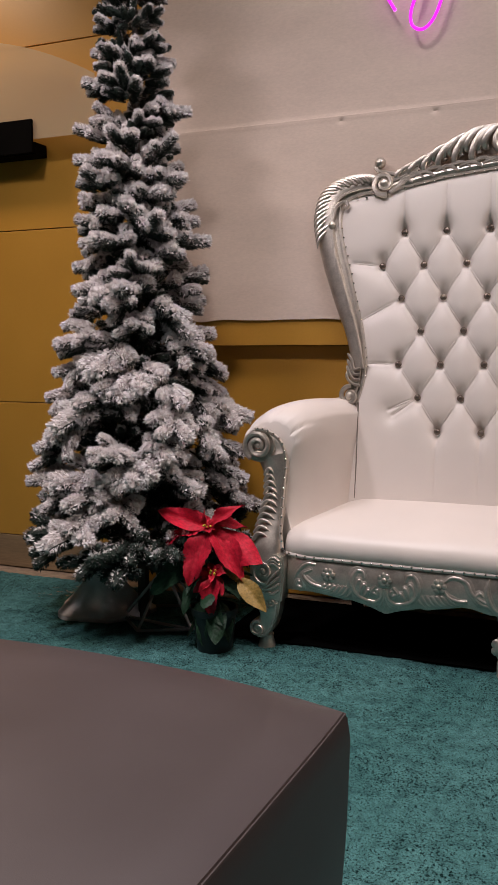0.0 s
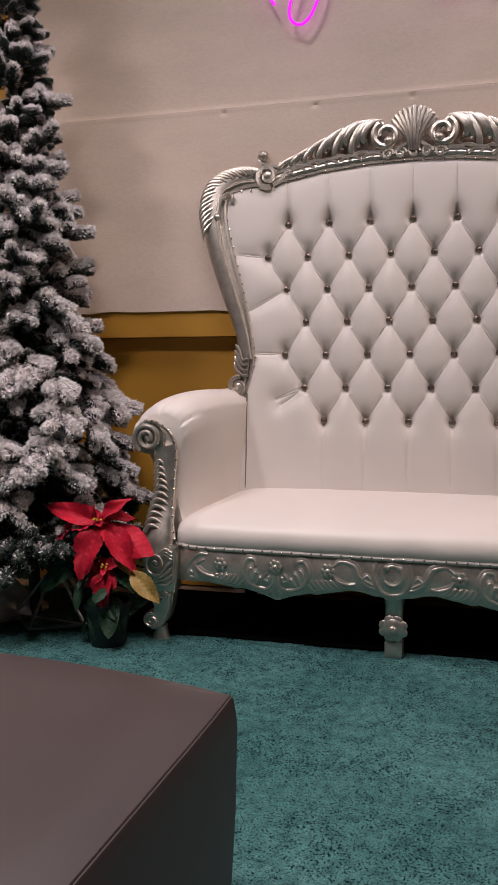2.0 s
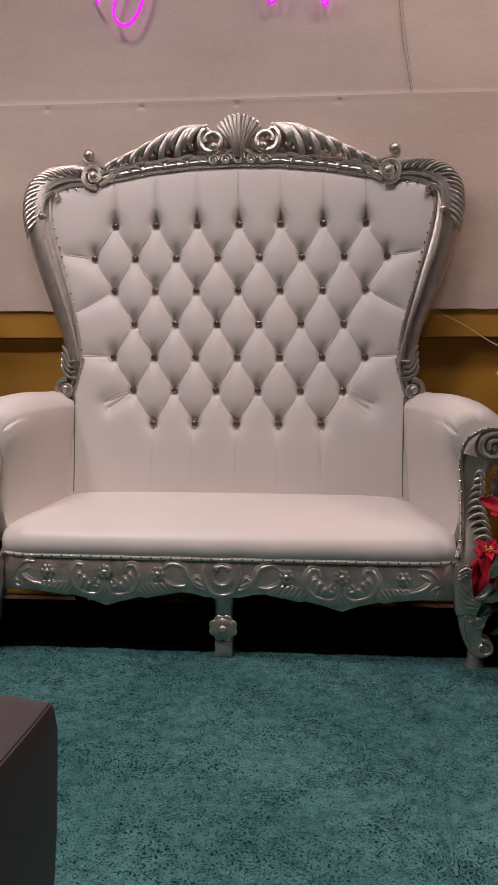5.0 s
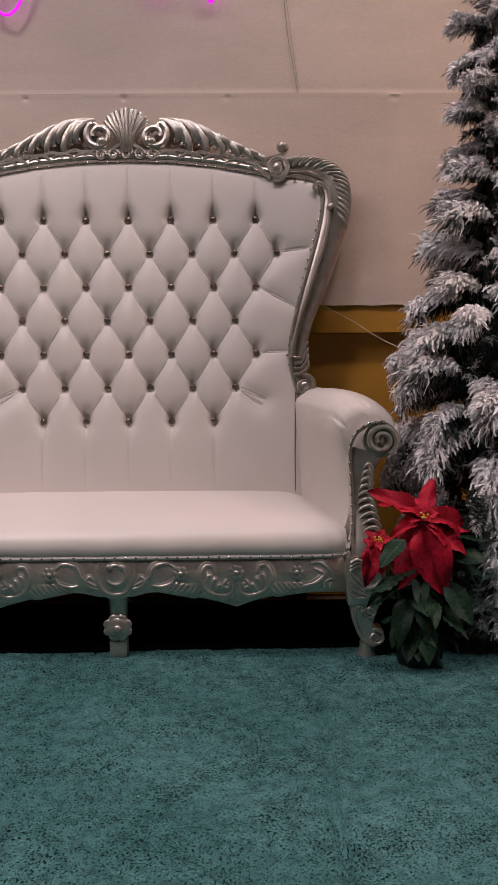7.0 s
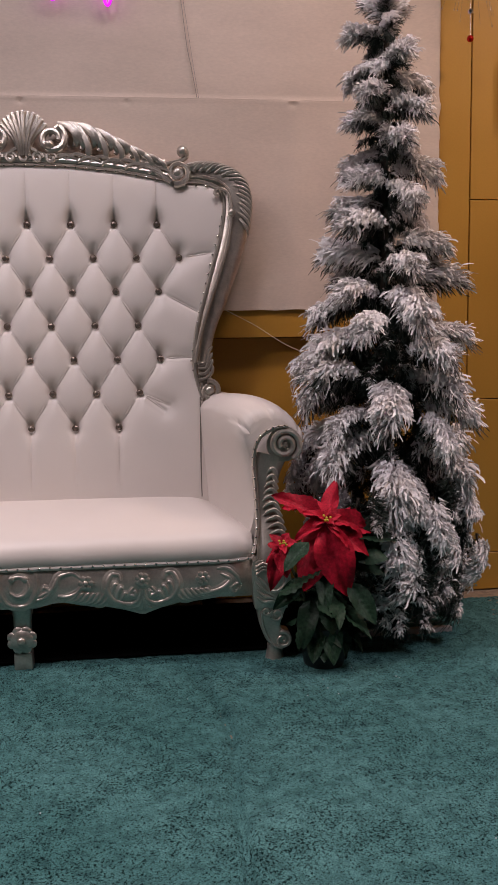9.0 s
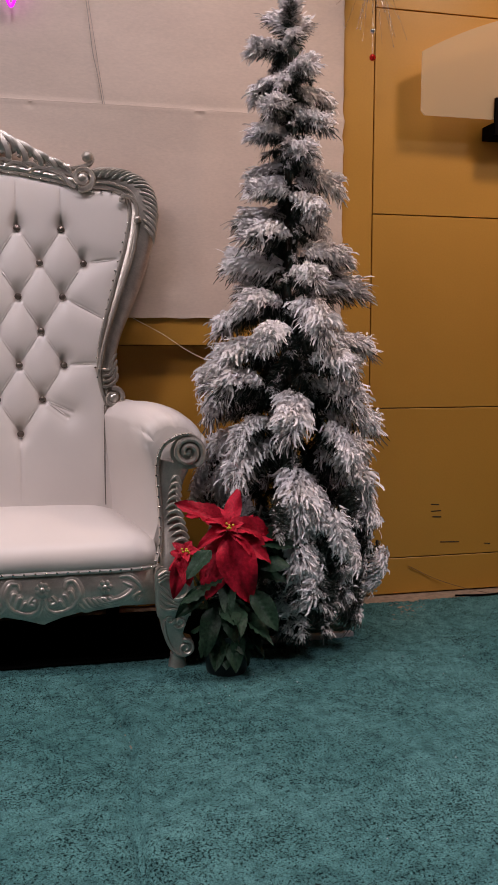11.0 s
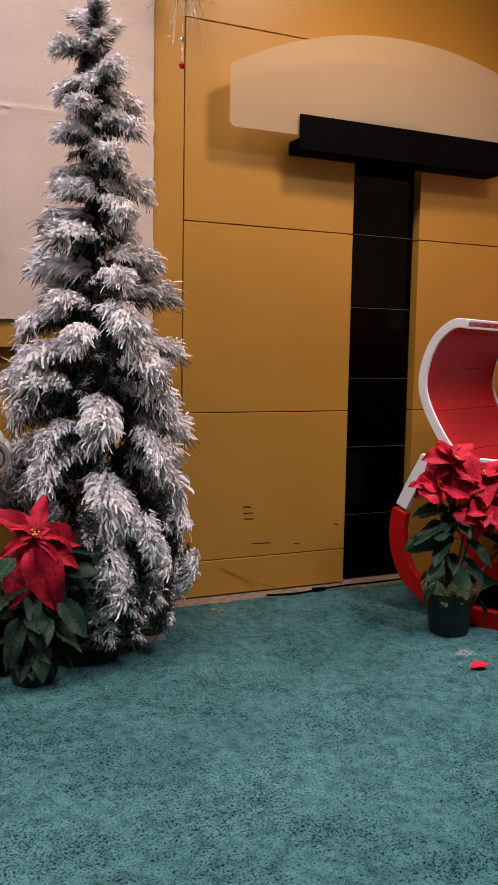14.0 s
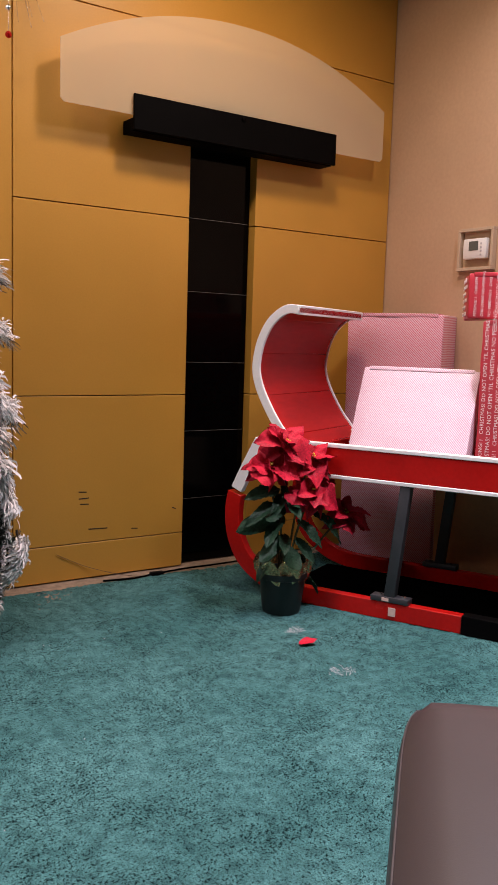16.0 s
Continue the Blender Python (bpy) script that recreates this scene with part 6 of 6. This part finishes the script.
for w in (0.0, WIDE - 0.03):
    board([(-0.20, 0.5625), (0.2, 0.5625), (0.7, 0.5625), (1.25, 0.5625)], 0.10, w, w + 0.03, RED_PAINT, "side_rail", sleigh, "red side rail")
    for z in (0.620, 0.505):
        board([(-0.20, z), (0.2, z), (0.7, z), (1.25, z)], 0.014, w - 0.003, w + 0.033, WHITE_PAINT, "rail_edge", sleigh, "white painted rail edge")
    low = smooth_path([(-0.205, 0.615), (-0.245, 0.54), (-0.287, 0.455), (-0.318, 0.38), (-0.325, 0.30), (-0.312, 0.22), (-0.270, 0.14), (-0.200, 0.085), (-0.12, 0.05), (0.0, 0.035), (0.3, 0.033), (0.9, 0.033), (1.3, 0.033)], 5)
    board(low[:14], 0.05, w, w + 0.03, WHITE_PAINT, "rail_end", sleigh, "white painted end of the side rail")
    board(low[14:], 0.064, w, w + 0.04, RED_PAINT, "runner", sleigh, "red runner curving up at the back")
    for a in (0.37, 1.05):
        bm = boxed((a - 0.02, w + 0.002, 0.08), (a + 0.02, w + 0.038, 0.50), 0.002, Matrix.Translation((0, 0, 0)))
        for v in bm.verts:
            v.co.x += 0.02 * (v.co.z - 0.29) / 0.2
        leg = part("strut", bm, STRUT, sleigh, "dark grey steel strut")
        bm = boxed((a - 0.09, w - 0.004, 0.066), (a + 0.055, w + 0.044, 0.086), 0.002)
        part("foot_plate", bm, STRUT, leg)
        for q in (-0.06, 0.03):
            bm = bmesh.new()
            lathe(bm, [(0.008, 0), (0.008, 0.006), (0.0, 0.008)], (a + q, w + 0.02, 0.086), 6)
            part("bolt", bm, NAIL, leg)
    board([(0.62, 0.034), (0.95, 0.034)], 0.068, w - 0.006, w + 0.046, BLACK_METAL, "joining_plate", sleigh, "black steel plate joining the runner")
part("floor_board", boxed((-0.10, 0.032, 0.500), (1.24, WIDE - 0.032, 0.516), 0.002), material("dark_sleigh_floor", (0.03, 0.02, 0.02), 0.6, spread=0.3), sleigh, "dark sleigh floor", smooth=False)
part("cross_beam", boxed((-0.06, 0.032, 0.515), (-0.035, WIDE - 0.032, 0.60), 0.002), RED_PAINT, sleigh, "red cross beam", smooth=False)
for a, z in ((0.352, 0.018), (0.325, 0.0705)):
    part("tape_square", boxed((a, -0.0062, z), (a + 0.026, -0.004 if z > 0.05 else 0.0, z + (0.012 if z > 0.05 else 0.03))), material("pale_tape", (0.6, 0.42, 0.36), 0.6), sleigh, "small pale tape square", smooth=False)


# ---- presents ----
def striped(name, base, stripe, scale, angle, rough=0.35):
    m = bpy.data.materials.new(name)
    m.use_nodes = True
    nt = m.node_tree
    n, link = nt.nodes, nt.links.new
    b = n["Principled BSDF"]
    co, mp, wave, ramp, nz, bp = n.new("ShaderNodeTexCoord"), n.new("ShaderNodeMapping"), n.new("ShaderNodeTexWave"), n.new("ShaderNodeValToRGB"), n.new("ShaderNodeTexNoise"), n.new("ShaderNodeBump")
    mp.inputs["Rotation"].default_value = angle
    link(co.outputs["Object"], mp.inputs[0])
    link(mp.outputs[0], wave.inputs["Vector"])
    wave.inputs["Scale"].default_value = scale
    ramp.color_ramp.elements[0].position, ramp.color_ramp.elements[1].position = 0.35, 0.55
    ramp.color_ramp.elements[0].color, ramp.color_ramp.elements[1].color = (*base, 1), (*stripe, 1)
    link(wave.outputs["Fac"], ramp.inputs[0])
    link(ramp.outputs[0], b.inputs["Base Color"])
    b.inputs["Roughness"].default_value = rough
    nz.inputs["Scale"].default_value = 14
    link(co.outputs["Object"], nz.inputs["Vector"])
    bp.inputs["Strength"].default_value, bp.inputs["Distance"].default_value = 0.35, 0.01
    link(nz.outputs["Fac"], bp.inputs["Height"])
    link(bp.outputs[0], b.inputs["Normal"])
    return m


PINK_WRAP = striped("pink_striped_paper", (0.56, 0.13, 0.18), (0.66, 0.44, 0.48), 42, (0, radians(45), 0))
PALE_WRAP = striped("white_paper_with_fine_pink_stripes", (0.60, 0.32, 0.40), (0.74, 0.62, 0.68), 48, (0, radians(45), 0))
RED_WRAP = material("red_printed_paper", (0.50, 0.035, 0.05), 0.4, spread=0.1, scale=8, fine=60, bump=0.2)
KRAFT = material("kraft_paper", (0.42, 0.20, 0.08), 0.5, spread=0.15, scale=8, fine=50, bump=0.3, depth=0.006)
LETTERS = plain("white_print", (0.80, 0.72, 0.70), 0.5)


def present(m, size, mat, label, ribs=True):
    """A wrapped box with softly crushed corners and the overlap of the paper."""
    ob = thing("present", m, label, "present", "wrapped presents")
    w, d, h = size
    bm = boxed((0, 0, 0), (w, d, h), 0.006, segments=2)
    bmesh.ops.subdivide_edges(bm, edges=[e for e in bm.edges if e.calc_length() > 0.1], cuts=7, use_grid_fill=True)
    for v in bm.verts:
        v.co += Vector([0.0035 * noise.noise(v.co * 9 + Vector((k * 7, w * 30, h * 10))) for k in range(3)])
    part("wrapping", bm, mat, ob)
    if ribs:
        part("paper_flap", boxed((w * 0.05, -0.003, h - 0.012), (w * 0.95, d * 0.45, h + 0.004), 0.002), mat, ob)
    return ob


def at(a, w, z, rz=0.0, rx=0.0):
    """A pose in the sleigh's own measure."""
    return pose(2.497, -0.703, 0, 0, 0, -63.9) @ pose(a, w, z, 0, 0, 0) @ pose(0, 0, 0, rx, 0, rz)


present(at(-0.165, 0.71, 0.0, 4), (0.43, 0.30, 1.135), PINK_WRAP, "tall present in pink striped paper standing on the carpet")
present(at(0.075, 0.17, 0.522, 0, -24), (0.470, 0.10, 0.425), PALE_WRAP, "present in white paper with fine pink stripes leaning back")
tall = present(at(0.562, 0.26, 0.520, 0), (0.30, 0.22, 0.575), RED_WRAP, "tall red present printed with white Christmas words")
top = present(at(0.500, 0.27, 1.104, 20), (0.32, 0.22, 0.165), RED_WRAP, "small red present printed with white Christmas words")
present(at(0.285, 0.70, 0.0, 0), (0.45, 0.14, 0.46), KRAFT, "present in brown kraft paper behind the runner")


def lettering(text, parent, m, size):
    data = bpy.data.curves.new("lettering", "FONT")
    data.body, data.size, data.extrude, data.resolution_u = text, size, 0.0004, 2
    data.space_character = 1.05
    data.materials.append(LETTERS)
    ob = new("lettering", data)
    ob.parent = parent
    ob.matrix_local = m
    return ob


LINES = ["NO PEEKING! I   CHRISTMAS! DO NOT OPEN 'TIL CHRISTMAS", "I   CHRISTMAS! DO NOT OPEN 'TIL CHRISTMAS NO PEEKING!", "PEEKING! I   CHRISTMAS! DO NOT OPEN 'TIL CHRISTMAS NO", "CHRISTMAS NO PEEKING! I   CHRISTMAS! DO NOT OPEN"]
for k in range(11):
    lettering(LINES[k % 4], tall, Matrix.Translation((0.026 + 0.0255 * k, -0.0045, 0.006)) @ Matrix.Rotation(radians(90), 4, "X") @ Matrix.Rotation(radians(90), 4, "Z"), (0.0212 if k % 2 else 0.0198))
    lettering(LINES[(k + 2) % 4][:20], top, Matrix.Translation((0.030 + 0.0255 * k, -0.0045, 0.008)) @ Matrix.Rotation(radians(90), 4, "X") @ Matrix.Rotation(radians(90), 4, "Z"), 0.0140)
for k in range(6):
    lettering(["DO NOT OPEN 'TIL", "NO PEEKING! I"][k % 2], top, Matrix.Translation((-0.0045, 0.210, 0.012 + 0.025 * k)) @ Matrix.Rotation(radians(-90), 4, "Z") @ Matrix.Rotation(radians(90), 4, "X"), 0.0205)
